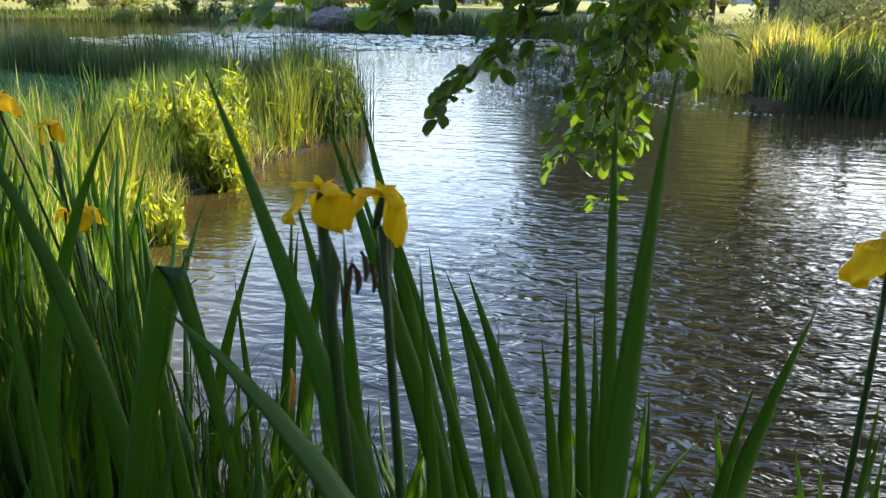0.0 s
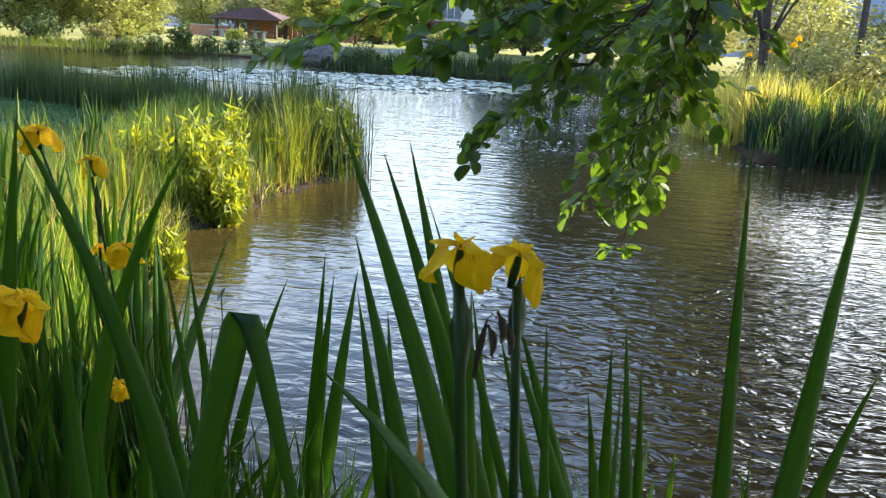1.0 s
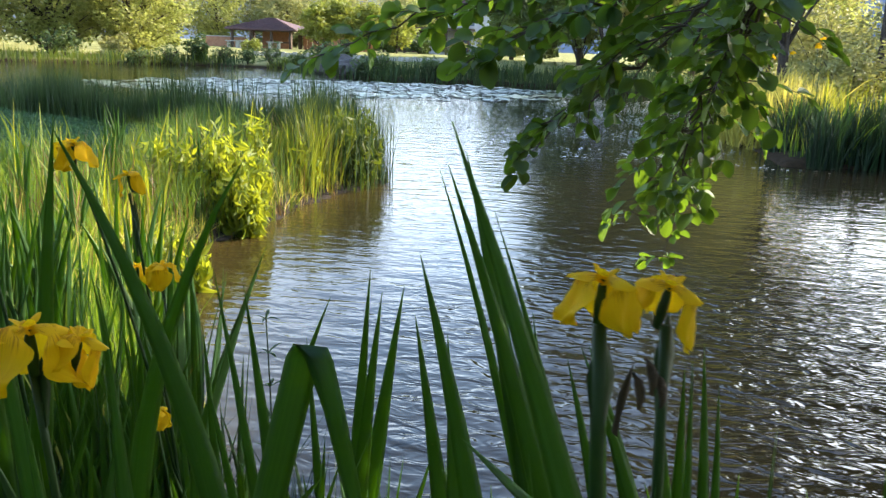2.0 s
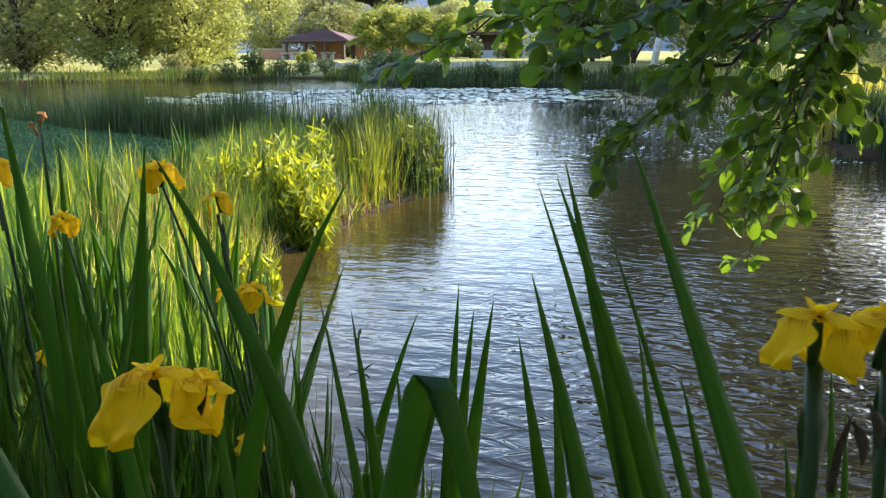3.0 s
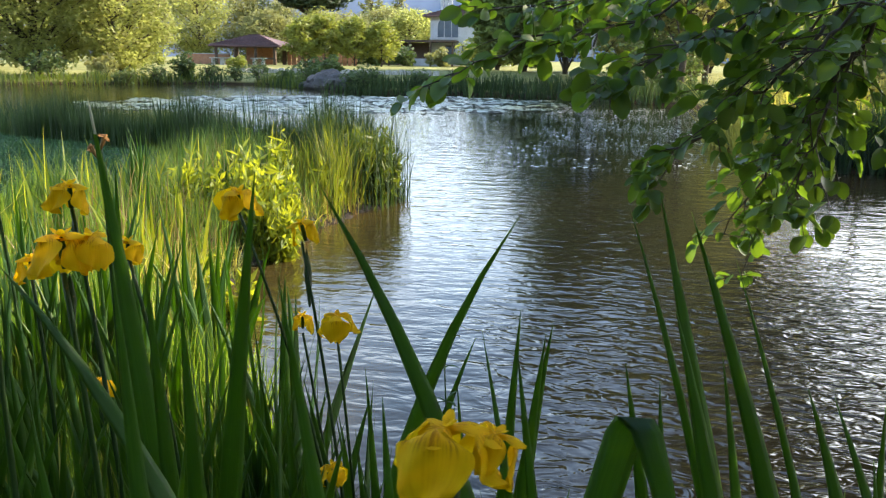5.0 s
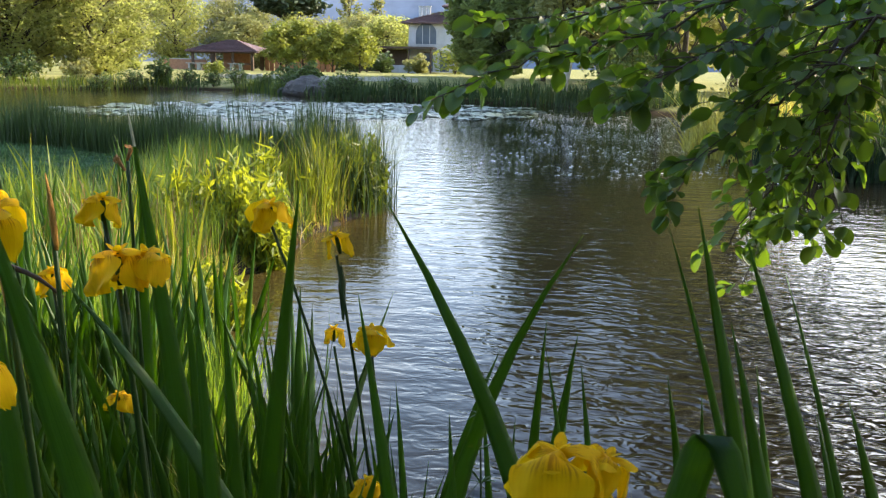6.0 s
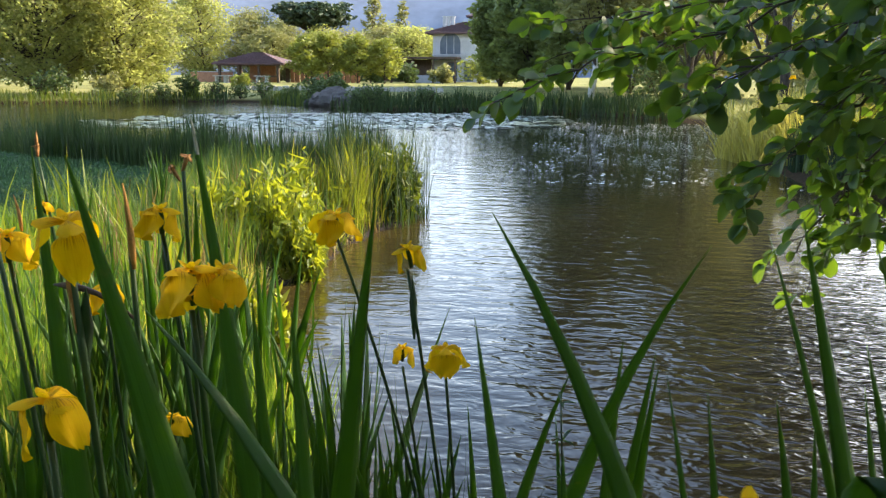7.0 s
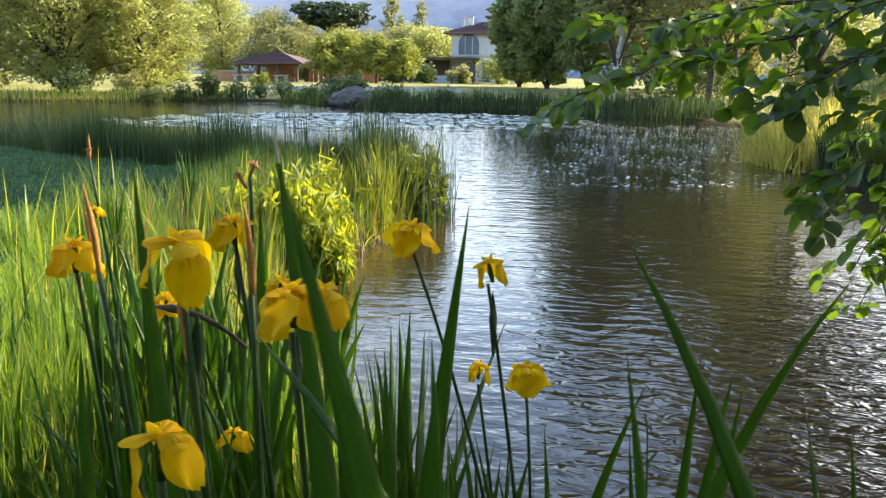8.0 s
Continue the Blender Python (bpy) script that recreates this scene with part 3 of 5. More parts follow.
def gazebo():
    g = thing("gazebo", -38.2, 92.0, 0.8, "open timber gazebo with a dark red hipped tile roof", "gazebo")
    part("roof", mesh_of("roof", *hip_roof(0, 0, 4.1, 3.4, 2.2, 3.42, 0.5), M_TILE, False), g, "dark red tiled hip roof")
    part("tile_course", mesh_of("tile_course", *tile_rows(0, 0, 4.1, 3.4, 2.2, 3.42, 0.5, 9), M_TILE, False), g)
    for x in (-3.4, -1.2, 1.2, 3.4):
        for y in (-2.9, 2.9):
            part("post", box_mesh("post", M_TIMBER, x - 0.13, y - 0.13, -0.2, x + 0.13, y + 0.13, 2.1), g)
    part("beam", box_mesh("beam", M_TIMBER, -3.7, -3.0, 1.9, 3.7, -2.8, 2.1), g)
    part("back_wall", box_mesh("back_wall", M_BRICK, -2.2, 2.6, -0.2, 1.0, 2.8, 2.1), g, "orange brick back wall")
    part("floor_slab", box_mesh("floor_slab", M_STONE, -3.9, -3.3, -0.3, 3.9, 3.3, -0.1), g)
    part("rail", box_mesh("rail", M_TIMBER, 1.3, -2.95, 0.7, 3.3, -2.85, 0.85), g)
    return g


gazebo()


def picnic_table(x, y):
    z = float(ground_height(x, y))
    t = thing("garden_table", x, y, z, "pale stone garden table beside the gazebo", "table", "pale tables by the gazebo")
    part("tabletop", box_mesh("tabletop", M_STONE, -0.8, -0.4, 0.68, 0.8, 0.4, 0.78), t)
    for s in (-0.5, 0.5):
        part("leg", box_mesh("leg", M_STONE, s - 0.12, -0.25, -0.05, s + 0.12, 0.25, 0.68), t)


for x, y in ((-40.6, 87.2), (-39.2, 86.8), (-36.0, 87.5)):
    picnic_table(x, y)


def brick_wall(x, y):
    w = thing("brick_wall", x, y, float(ground_height(x, y)) - 0.05, "low pinkish brick wall beside the gazebo", "wall")
    part("wall_body", box_mesh("wall_body", M_BRICK, -2.6, -0.12, 0, 2.6, 0.12, 1.15), w)
    part("coping", box_mesh("coping", M_STONE, -2.65, -0.18, 1.15, 2.65, 0.18, 1.25), w)


brick_wall(-44.6, 93.5)


def arch_outline(w, h, n=12):
    """Half width w, total height h, round head: points from the lower left round to the lower right."""
    pts = [(-w, 0.0), (-w, h - w)]
    for k in range(1, n):
        a = math.pi - math.pi * k / n
        pts.append((w * math.cos(a), h - w + w * math.sin(a)))
    return pts + [(w, h - w), (w, 0.0)]


def house():
    h = thing("house", -20.6, 105.0, 1.0, "white two-storey house with terracotta roof and arched window", "house")
    part("wall", box_mesh("wall", M_PLASTER, 0.0, 0.0, 0.0, 9.5, 8.0, 5.9), h, "white plastered walls")
    part("roof", mesh_of("roof", *hip_roof(4.75, 4.0, 5.6, 4.9, 6.0, 7.5, 1.6), M_TILE, False), h, "terracotta hipped roof")
    part("tile_course", mesh_of("tile_course", *tile_rows(4.75, 4.0, 5.6, 4.9, 6.0, 7.5, 1.6, 10), M_TILE, False), h)
    part("tower", box_mesh("tower", M_PLASTER, 4.6, 2.0, 5.9, 9.4, 7.0, 8.0), h)
    part("tower_roof", mesh_of("tower_roof", *hip_roof(7.0, 4.5, 3.1, 3.2, 8.1, 9.1, 0.6), M_TILE, False), h)
    for x in (1.0, 1.55, 2.1):
        c = part("chimney", box_mesh("chimney", M_PLASTER, x - 0.2, 2.4, 6.4, x + 0.2, 2.8, 8.0), h, "white chimney")
        part("chimney_cap", box_mesh("chimney_cap", M_PLASTER, x - 0.27, 2.33, 8.0, x + 0.27, 2.87, 8.12), c)
    out, inn = arch_outline(1.5, 2.75), arch_outline(1.28, 2.55)
    v = [(x, -0.10, z) for x, z in out] + [(x, -0.10, z + 0.1) for x, z in inn] + [(x, 0.02, z) for x, z in out] + [(x, 0.02, z + 0.1) for x, z in inn]
    n = len(out)
    f = []
    for k in range(n - 1):
        f += [(k, k + 1, n + k + 1, n + k), (k, 2 * n + k, 2 * n + k + 1, k + 1), (n + k, n + k + 1, 3 * n + k + 1, 3 * n + k)]
    w = part("arched_window", mesh_of("window_frame", v, f, M_PLASTER, False), h, "tall arched window with a white surround", pose(2.2, 0, 3.3))
    part("pane", mesh_of("pane", [(x, -0.04, z + 0.1) for x, z in inn], [tuple(range(n))], M_SHUTTER, False), w, "blue-grey glazing")
    for x in (-0.45, 0.45):
        part("mullion", box_mesh("mullion", M_PLASTER, x - 0.04, -0.09, 0.1, x + 0.04, -0.03, 2.3, bevel=0.008), w)
    part("balcony_rail", box_mesh("balcony_rail", M_PLASTER, -0.1, -0.16, 3.2, 4.8, -0.08, 3.32), h)
    for x in (2.0, 4.0):
        d = part("door", box_mesh("door", M_SHUTTER, x, -0.08, 0.1, x + 1.1, -0.02, 2.3), h, "dark glazed door")
        part("door_frame", box_mesh("door_frame", M_TIMBER, x - 0.1, -0.06, 2.3, x + 1.2, 0.0, 2.42), d)
    p = part("veranda_roof", box_mesh("veranda_roof", M_TIMBER, -7.5, -3.2, 2.75, 3.6, -0.12, 3.0), h, "dark flat veranda roof")
    for x in (-7.2, -4.6, -2.0, 0.6, 3.3):
        part("veranda_post", box_mesh("veranda_post", M_TIMBER, x - 0.1, -3.1, -0.2, x + 0.1, -2.9, 2.75), p)
    part("veranda_wall", box_mesh("veranda_wall", M_TIMBER, -7.4, -0.4, 0.0, -0.1, -0.1, 2.7), h)
    part("low_wall", box_mesh("low_wall", M_PLASTER, -1.6, -2.6, -0.2, 1.8, -2.4, 0.8), h)


house()


def fence():
    f = thing("fence", -31.5, 94.5, 0.85, "reddish timber slat fence behind the young trees", "fence")
    for k in range(15):
        x = -4.2 + 0.6 * k
        part("post" if k % 5 == 0 else "slat", box_mesh("slat", M_BRICK if k % 5 else M_TIMBER, x - 0.24, -0.05, -0.1, x + 0.24, 0.05, 1.5 if k % 5 else 1.6), f)
    for z in (0.4, 1.2):
        part("rail", box_mesh("rail", M_TIMBER, -4.5, 0.06, z, 4.5, 0.12, z + 0.1), f)


fence()
part_wall = thing("garden_wall", -18.5, 60.0, float(ground_height(-18.5, 60)), "low pale dry-stone kerb along the far lawn", "wall")
for k in range(30):
    x = -7.5 + 0.5 * k + RND.uniform(-0.04, 0.04)
    part("stone", box_mesh("stone", M_STONE, x - 0.22, -0.16, -0.1, x + 0.22, 0.16, 0.28 + RND.uniform(-0.05, 0.08), bevel=0.05), part_wall)


ROCKS = [(-16.1, 46.5, 0.5), (-15.5, 46.0, 0.8), (-14.8, 45.5, 1.0), (-14.1, 44.8, 0.85), (-13.5, 44.2, 0.6), (-14.9, 44.9, 0.45), (-16.7, 47.0, 0.4)]


def boulder(x, y, size, label):
    """A rounded stone: a lumpy, flattened ball sunk a little into the bank."""
    bm = bmesh.new()
    bmesh.ops.create_icosphere(bm, subdivisions=3, radius=size)
    for v in bm.verts:
        n = noise.noise(v.co * (1.6 / size) + Vector((x, y, 0))) + 0.5 * noise.noise(v.co * (4.0 / size) + Vector((y, x, 0)))
        v.co *= 1 + 0.28 * n
        v.co.z *= 0.62
    me = bpy.data.meshes.new("boulder")
    bm.to_mesh(me)
    bm.free()
    me.materials.append(M_ROCK)
    ob = new("boulder", me)
    ob.matrix_basis = pose(x, y, max(0.0, float(ground_height(x, y))) + 0.25 * size, 0, 0, 40 * x)
    tagged(ob, label, "boulder", "boulders on the far shore")


for x, y, size in ROCKS:
    boulder(x, y, size, "grey weathered boulder at the far waterline")


# ---- shrubs and reeds on the far banks ----
# a brighter, yellower leaf green that carries sunlight in its colour
M_SWORD = foliage("sunlit_sword_leaf_green", (0.03, 0.06, 0.008), (0.10, 0.13, 0.016), (0.52, 0.54, 0.03), 0.45)
M_STRAW = foliage("dry_stalk_brown", (0.10, 0.06, 0.02), (0.24, 0.16, 0.06), (0.30, 0.20, 0.06), 0.2)


def bush(x, y, h, r, label, mat, leaf=0.16, n=900):
    z = float(ground_height(x, y)) - 0.03
    b = thing("bush", x, y, z, label, "bush")
    stems = [tube(bezier((0, 0, 0), (0.3 * r * math.cos(a), 0.3 * r * math.sin(a), h * 0.5), (0.8 * r * math.cos(a), 0.8 * r * math.sin(a), h * 0.8), 4), np.linspace(0.03, 0.008, 5), 5) for a in np.linspace(0, 6, 9)]
    part("stem", mesh_of("stem", *joined(stems), M_BARK), b)
    p = RNG.normal(size=(n, 3))
    p *= (RNG.random(n) ** 0.35 / np.linalg.norm(p, axis=1))[:, None]
    lump = 1 + 0.25 * np.sin(5 * p[:, :1] + 3 * p[:, 1:2]) + 0.15 * np.sin(9 * p[:, 2:3])
    p = p * lump * np.array((r, r, h * 0.5)) + np.array((0, 0, h * 0.52))
    p[:, 2] = np.maximum(p[:, 2], 0.02)
    part("foliage", mesh_of("foliage", *leaf_cloud(p, leaf), mat, False), b)


bush(-26.6, 52.0, 1.5, 0.85, "dark rounded bush at the far waterline", M_TREE_C)
bush(-33.0, 47.2, 1.7, 1.3, "dark green bush at the foot of the big tree", M_TREE_C)
bush(-30.4, 49.0, 1.3, 1.0, "green bush at the far waterline", M_TREE_B)
bush(-17.6, 51.0, 1.3, 0.9, "green bush at the far waterline", M_TREE_C)
bush(-15.4, 47.5, 1.4, 0.9, "green bush at the far waterline", M_TREE_C)
bush(-20.5, 64.0, 0.9, 0.8, "grey-green bush on the far lawn", M_TREE_C)
bush(-29.0, 66.0, 1.0, 0.8, "yellow-green bush on the far lawn", M_TREE_Y)
bush(-13.5, 96.0, 3.2, 2.2, "yellow-green bush beside the house", M_TREE_Y, 0.3)
bush(-41.5, 76.0, 1.0, 0.8, "yellow-green bush on the far lawn", M_TREE_Y)
for x, y, h in ((-28.2, 47.6, 1.0), (-27.2, 49.4, 1.2), (-24.6, 51.6, 1.1), (-22.8, 51.2, 0.9), (-21.2, 51.0, 1.3), (-19.2, 50.8, 0.8), (-16.4, 47.2, 1.1), (-12.7, 43.4, 1.0), (-11.8, 42.6, 1.2), (-9.0, 42.4, 0.9)):
    bush(x, y, h, 0.7 * h, "dark green bush at the far waterline", M_TREE_C, 0.085, 1000)
bush(-22.5, 98.0, 2.2, 1.8, "dark green bush before the veranda", M_TREE_C, 0.3)
bush(-26.0, 97.0, 1.9, 1.6, "dark green bush before the veranda", M_TREE_C, 0.3)
bush(-18.3, 99.0, 2.0, 1.4, "green bush before the house", M_TREE_B, 0.3)
bush(-45.0, 78.0, 1.8, 1.6, "green bush on the far lawn", M_TREE_B)


def scatter(n, x0, x1, y0, y1, keep):
    xy = RNG.uniform((x0, y0), (x1, y1), (n, 2))
    return xy[keep(xy[:, 0], xy[:, 1])]


def reed_bed(name, xy, h0, h1, w, mat, label, category, lean=0.22, droop=0.12, segs=4, patch=0.8, gap=-2.0):
    hole = np.sin(xy[:, 0] / patch * 3.3 + 2.0 * np.sin(xy[:, 1] / patch * 1.2)) + np.sin(xy[:, 1] / patch * 2.7 + 1.5 * np.sin(xy[:, 0] / patch * 1.9))
    xy = xy[(hole > gap) | (RNG.random(len(xy)) < 0.12)]
    z = np.maximum(ground_height(xy[:, 0], xy[:, 1]), -0.12) - 0.02
    tuft = 0.5 + 0.5 * np.sin(xy[:, 0] / patch * 2.1 + 1.3 * np.sin(xy[:, 1] / patch)) * np.sin(xy[:, 1] / patch * 1.7)
    h = (h0 + (h1 - h0) * RNG.random(len(xy)) ** 0.8) * (0.5 + 0.5 * tuft)
    v, f = blade_field(xy, z, h, w * RNG.uniform(0.6, 1.3, len(xy)), np.abs(RNG.normal(0, lean, len(xy))), droop, segs)
    return tagged(new(name, mesh_of(name, v, f, mat, False)), label, category, kind="stuff")


def near_edge(lo, hi):
    return lambda x, y: (shore_distance(x, y) > lo) & (shore_distance(x, y) < hi)


# far shore
reed_bed("far_reeds", scatter(26000, -60, -17, 41, 56, lambda x, y: near_edge(-0.5, 1.5)(x, y) & (np.sin(0.9 * x) + np.sin(0.37 * x + 1) > -0.8)), 0.4, 1.15, 0.05, M_REED, "green reeds fringing the far shore", "reeds", segs=3)
reed_bed("shore_rushes", scatter(16000, -60, -16.6, 41, 56, lambda x, y: near_edge(-0.4, 0.9)(x, y) & (np.sin(0.7 * x + 2) + np.sin(0.43 * x) > -0.5)), 0.5, 1.25, 0.06, M_RUSH, "dark rushes in patches along the far shore", "rushes", segs=3)
reed_bed("far_rushes", scatter(16000, -17, 6, 36, 47, lambda x, y: near_edge(-0.5, 2.4)(x, y) & (np.hypot(x + 14.9, y - 45.2) > 1.9)), 0.6, 1.3, 0.05, M_RUSH, "dark rushes along the shaded far shore", "rushes", segs=3)
# the left lawn's far edge: a dark hedge of rushes
reed_bed("dark_rushes", scatter(60000, -36, -3.9, 10.5, 22.5, lambda x, y: near_edge(-1.3, 0.35)(x, y) & (y > 11.2 + 0.0 * x)), 0.7, 1.35, 0.016, M_RUSH, "tall dark rushes behind the spit", "rushes", segs=3)
reed_bed("spit_rushes", scatter(30000, -11, -2.9, 10.2, 15.6, lambda x, y: near_edge(-0.8, 1.0)(x, y) & (y > 10.4 - (x + 3.3) * 0.5) & (x < -3.2 - 0.3 * (y - 11))), 0.55, 1.3, 0.015, M_RUSH, "tall dark rushes along the back of the spit", "rushes", lean=0.1, segs=3)
# the spit's undercut muddy edge, its colour darkened for shade under the plants
def mud_bank():
    line = np.array(SHORE[5:15], dtype=float)
    run = np.concatenate([[0], np.cumsum(np.linalg.norm(np.diff(line, axis=0), axis=1))])
    along = np.arange(0, run[-1], 0.05)
    x, y = np.interp(along, run, line[:, 0]), np.interp(along, run, line[:, 1])
    tang = np.stack([np.gradient(x), np.gradient(y)], 1)
    tang /= np.linalg.norm(tang, axis=1)[:, None]
    land = np.stack([-tang[:, 1], tang[:, 0]], 1)
    profile = [(-0.16, -0.10), (-0.05, 0.01), (0.03, 0.04), (0.01, 0.07), (0.06, 0.10), (0.16, 0.11), (0.5, 0.05)]
    verts, faces = [], []
    for i in range(len(along)):
        for k, (d, z) in enumerate(profile):
            lump = 0.035 * math.sin(7 * along[i] + 2 * k) + 0.025 * math.sin(19 * along[i] + 3.1 * k) + RNG.normal() * 0.012
            p = (x[i], y[i]) + land[i] * (d + lump)
            verts.append((p[0], p[1], z * (1 + 0.3 * math.sin(5.1 * along[i])) + (0.6 * lump if 1 < k < 6 else 0)))
    n = len(profile)
    for i in range(len(along) - 1):
        for k in range(n - 1):
            faces.append((i * n + k, i * n + k + 1, (i + 1) * n + k + 1, (i + 1) * n + k))
    tagged(new("bank_edge", mesh_of("bank_edge", verts, faces, M_MUD)), "undercut muddy edge of the spit, darkened for overhang shade", "bank", kind="structure")


mud_bank()
# the spit: reeds and grasses
reed_bed("spit_reeds", scatter(25000, -6.2, -2.3, 6.3, 13.0, lambda x, y: near_edge(0.02, 2.1)(x, y) & (y < 10.5 - (x + 3.3) * 0.53)), 0.25, 0.82, 0.0085, M_MEADOW, "green reeds and grasses covering the spit", "reeds", lean=0.30, patch=0.5, gap=-0.35)
reed_bed("tip_reeds", scatter(6500, -4.2, -2.4, 8.8, 12.2, near_edge(-0.04, 0.8)), 0.35, 1.3, 0.013, M_TIP, "tall fine reeds at the tip of the spit", "reeds", lean=0.26, patch=0.3, gap=-0.2)
reed_bed("tip_rushes", scatter(2200, -5.2, -2.6, 9.4, 12.4, near_edge(-0.25, 1.0)), 0.9, 1.75, 0.012, M_RUSH, "thin tall rushes rising over the tip of the spit", "rushes", lean=0.12, patch=0.4, gap=-0.3)
reed_bed("edge_sedge", scatter(5500, -5, -2.0, 4.5, 11.5, lambda x, y: near_edge(-0.05, 0.35)(x, y) & (np.sin(4.1 * y) + np.sin(2.3 * y + 1) > -0.3)), 0.22, 0.65, 0.010, M_SEDGE, "straw-coloured sedge along the waterline", "sedge", lean=0.45, droop=0.3)
reed_bed("spit_sword_leaves", scatter(420, -6.0, -2.5, 5.2, 10.4, lambda x, y: near_edge(0.05, 2.0)(x, y) & (y < 10.6 - (x + 3.3) * 0.4)), 0.55, 1.0, 0.028, M_SWORD, "yellow-green iris leaves standing among the reeds", "iris leaves", lean=0.22, droop=0.08, patch=0.45, gap=-0.5)
# the sunlit group of leaves, set apart by the brighter colour
reed_bed("lit_sword_leaves", scatter(300, -4.6, -2.6, 4.6, 6.6, lambda x, y: (np.hypot(x + 3.3, y - 5.5) < 0.42) | (np.hypot(x + 3.75, y - 6.3) < 0.3)), 0.6, 1.0, 0.03, M_SWORD, "yellow-green sword leaves, low sun put into their colour", "iris leaves", lean=0.14, droop=0.05, patch=0.4, gap=-0.8)
reed_bed("edge_tufts", scatter(9000, -5, -2.0, 4.2, 11.8, lambda x, y: near_edge(-0.12, 0.22)(x, y) & (np.sin(5.3 * y + 2 * x) + np.sin(3.1 * y + 1) > -0.5)), 0.2, 0.6, 0.012, M_REED, "grass tufts hanging over the water's edge", "grass", lean=0.55, droop=0.3)
reed_bed("brown_stubble", scatter(5000, -5, -2.0, 4.2, 11.8, lambda x, y: near_edge(-0.10, 0.10)(x, y) & (np.sin(6.1 * y + x) + np.sin(2.9 * y + 2) > -0.7)), 0.10, 0.34, 0.012, M_STRAW, "rusty brown stubble at the foot of the reeds", "stubble", lean=0.5, droop=0.3, segs=3)
reed_bed("dry_stalks", scatter(1500, -5.6, -2.4, 4.6, 11.2, near_edge(-0.03, 1.3)), 0.4, 0.95, 0.008, M_STRAW, "thin dry brown stalks among the reeds", "stalks", lean=0.35, patch=0.6)
reed_bed("bank_grass", scatter(21000, -6.5, -1.6, 2.6, 7.5, near_edge(-0.02, 2.6)), 0.25, 0.62, 0.008, M_GRASS, "tall soft grass on the bank", "grass", lean=0.38, droop=0.2, patch=0.5, gap=-0.5)
reed_bed("iris_grass", scatter(6000, -3.4, -1.55, 2.0, 3.8, near_edge(-0.05, 2.6)), 0.4, 0.95, 0.008, M_GRASS, "tall thin grass growing among the irises", "grass", lean=0.2)
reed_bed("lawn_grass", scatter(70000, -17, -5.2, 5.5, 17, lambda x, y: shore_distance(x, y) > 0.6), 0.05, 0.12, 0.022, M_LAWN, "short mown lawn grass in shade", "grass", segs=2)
# turf on the near bank
reed_bed("bank_turf", scatter(24000, -7, 9, -5, 1.9, lambda x, y: shore_distance(x, y) > 0.25), 0.05, 0.22, 0.009, M_GRASS, "short rough turf on the near bank", "grass", segs=2, lean=0.4)
# right bank
reed_bed("right_sedge", scatter(5200, 2.0, 5.2, 16.2, 21.5, lambda x, y: near_edge(-0.25, 1.7)(x, y) & (np.hypot(x - 3.1, (y - 18.9) * 0.6) < 1.25)), 0.7, 2.0, 0.034, M_SEDGE, "sunlit straw-yellow sedge clump on the bank", "sedge", lean=0.46, droop=0.24, patch=0.5, gap=-0.8)
# shaded mass and sunlit blades are told apart by colour
reed_bed("right_reeds", scatter(22000, 2.9, 9, 13.9, 17.4, lambda x, y: near_edge(-0.25, 0.9)(x, y) & (x > 3.15 + 0.3 * np.sin(2.6 * y))), 0.9, 1.4, 0.022, M_REED_SHADED, "dense reeds on the bank, shade put into their dark colour", "reeds", lean=0.22, patch=0.45, gap=-0.5)
reed_bed("lit_reeds", scatter(1100, 3.0, 9, 13.9, 17.4, near_edge(-0.15, 1.0)), 0.6, 1.35, 0.018, M_GRASS, "bright green blades among dark reeds, sunlight put into their colour", "reeds", lean=0.3, patch=0.4, gap=-0.1)
reed_bed("tall_reeds", scatter(1500, 3.3, 9, 15.2, 18.4, near_edge(0.9, 2.4)), 0.9, 1.6, 0.020, M_SWORD, "tall reeds behind the dark ones, sunlight in their colour", "reeds", lean=0.22, patch=0.5, gap=-0.3)
bush(5.6, 22.0, 1.8, 1.3, "sunlit green bush behind the sedge", M_TREE_B, 0.09, 3500)
bush(8.2, 20.5, 2.6, 1.9, "sunlit green bush behind the reeds", M_TREE_B, 0.10, 6000)
bush(9.5, 27.0, 3.6, 2.4, "green bush behind the reeds, haze in its leaf colour", M_TREE_B, 0.11, 7000)
bush(7.0, 31.0, 3.2, 2.2, "green bush behind the reeds, haze in its leaf colour", M_TREE_B, 0.11, 6000)
bush(2.6, 42.5, 3.0, 2.4, "dark green bush on the far shore", M_TREE_C, 0.16, 1800)
reed_bed("right_bank_grass", scatter(7000, 3, 14, 15, 30, lambda x, y: (shore_distance(x, y) > 0.3) & (np.hypot(x - 3.1, y - 18.9) > 1.0)), 0.3, 0.8, 0.02, M_SEDGE, "pale rough grass on the far bank", "grass", lean=0.3)


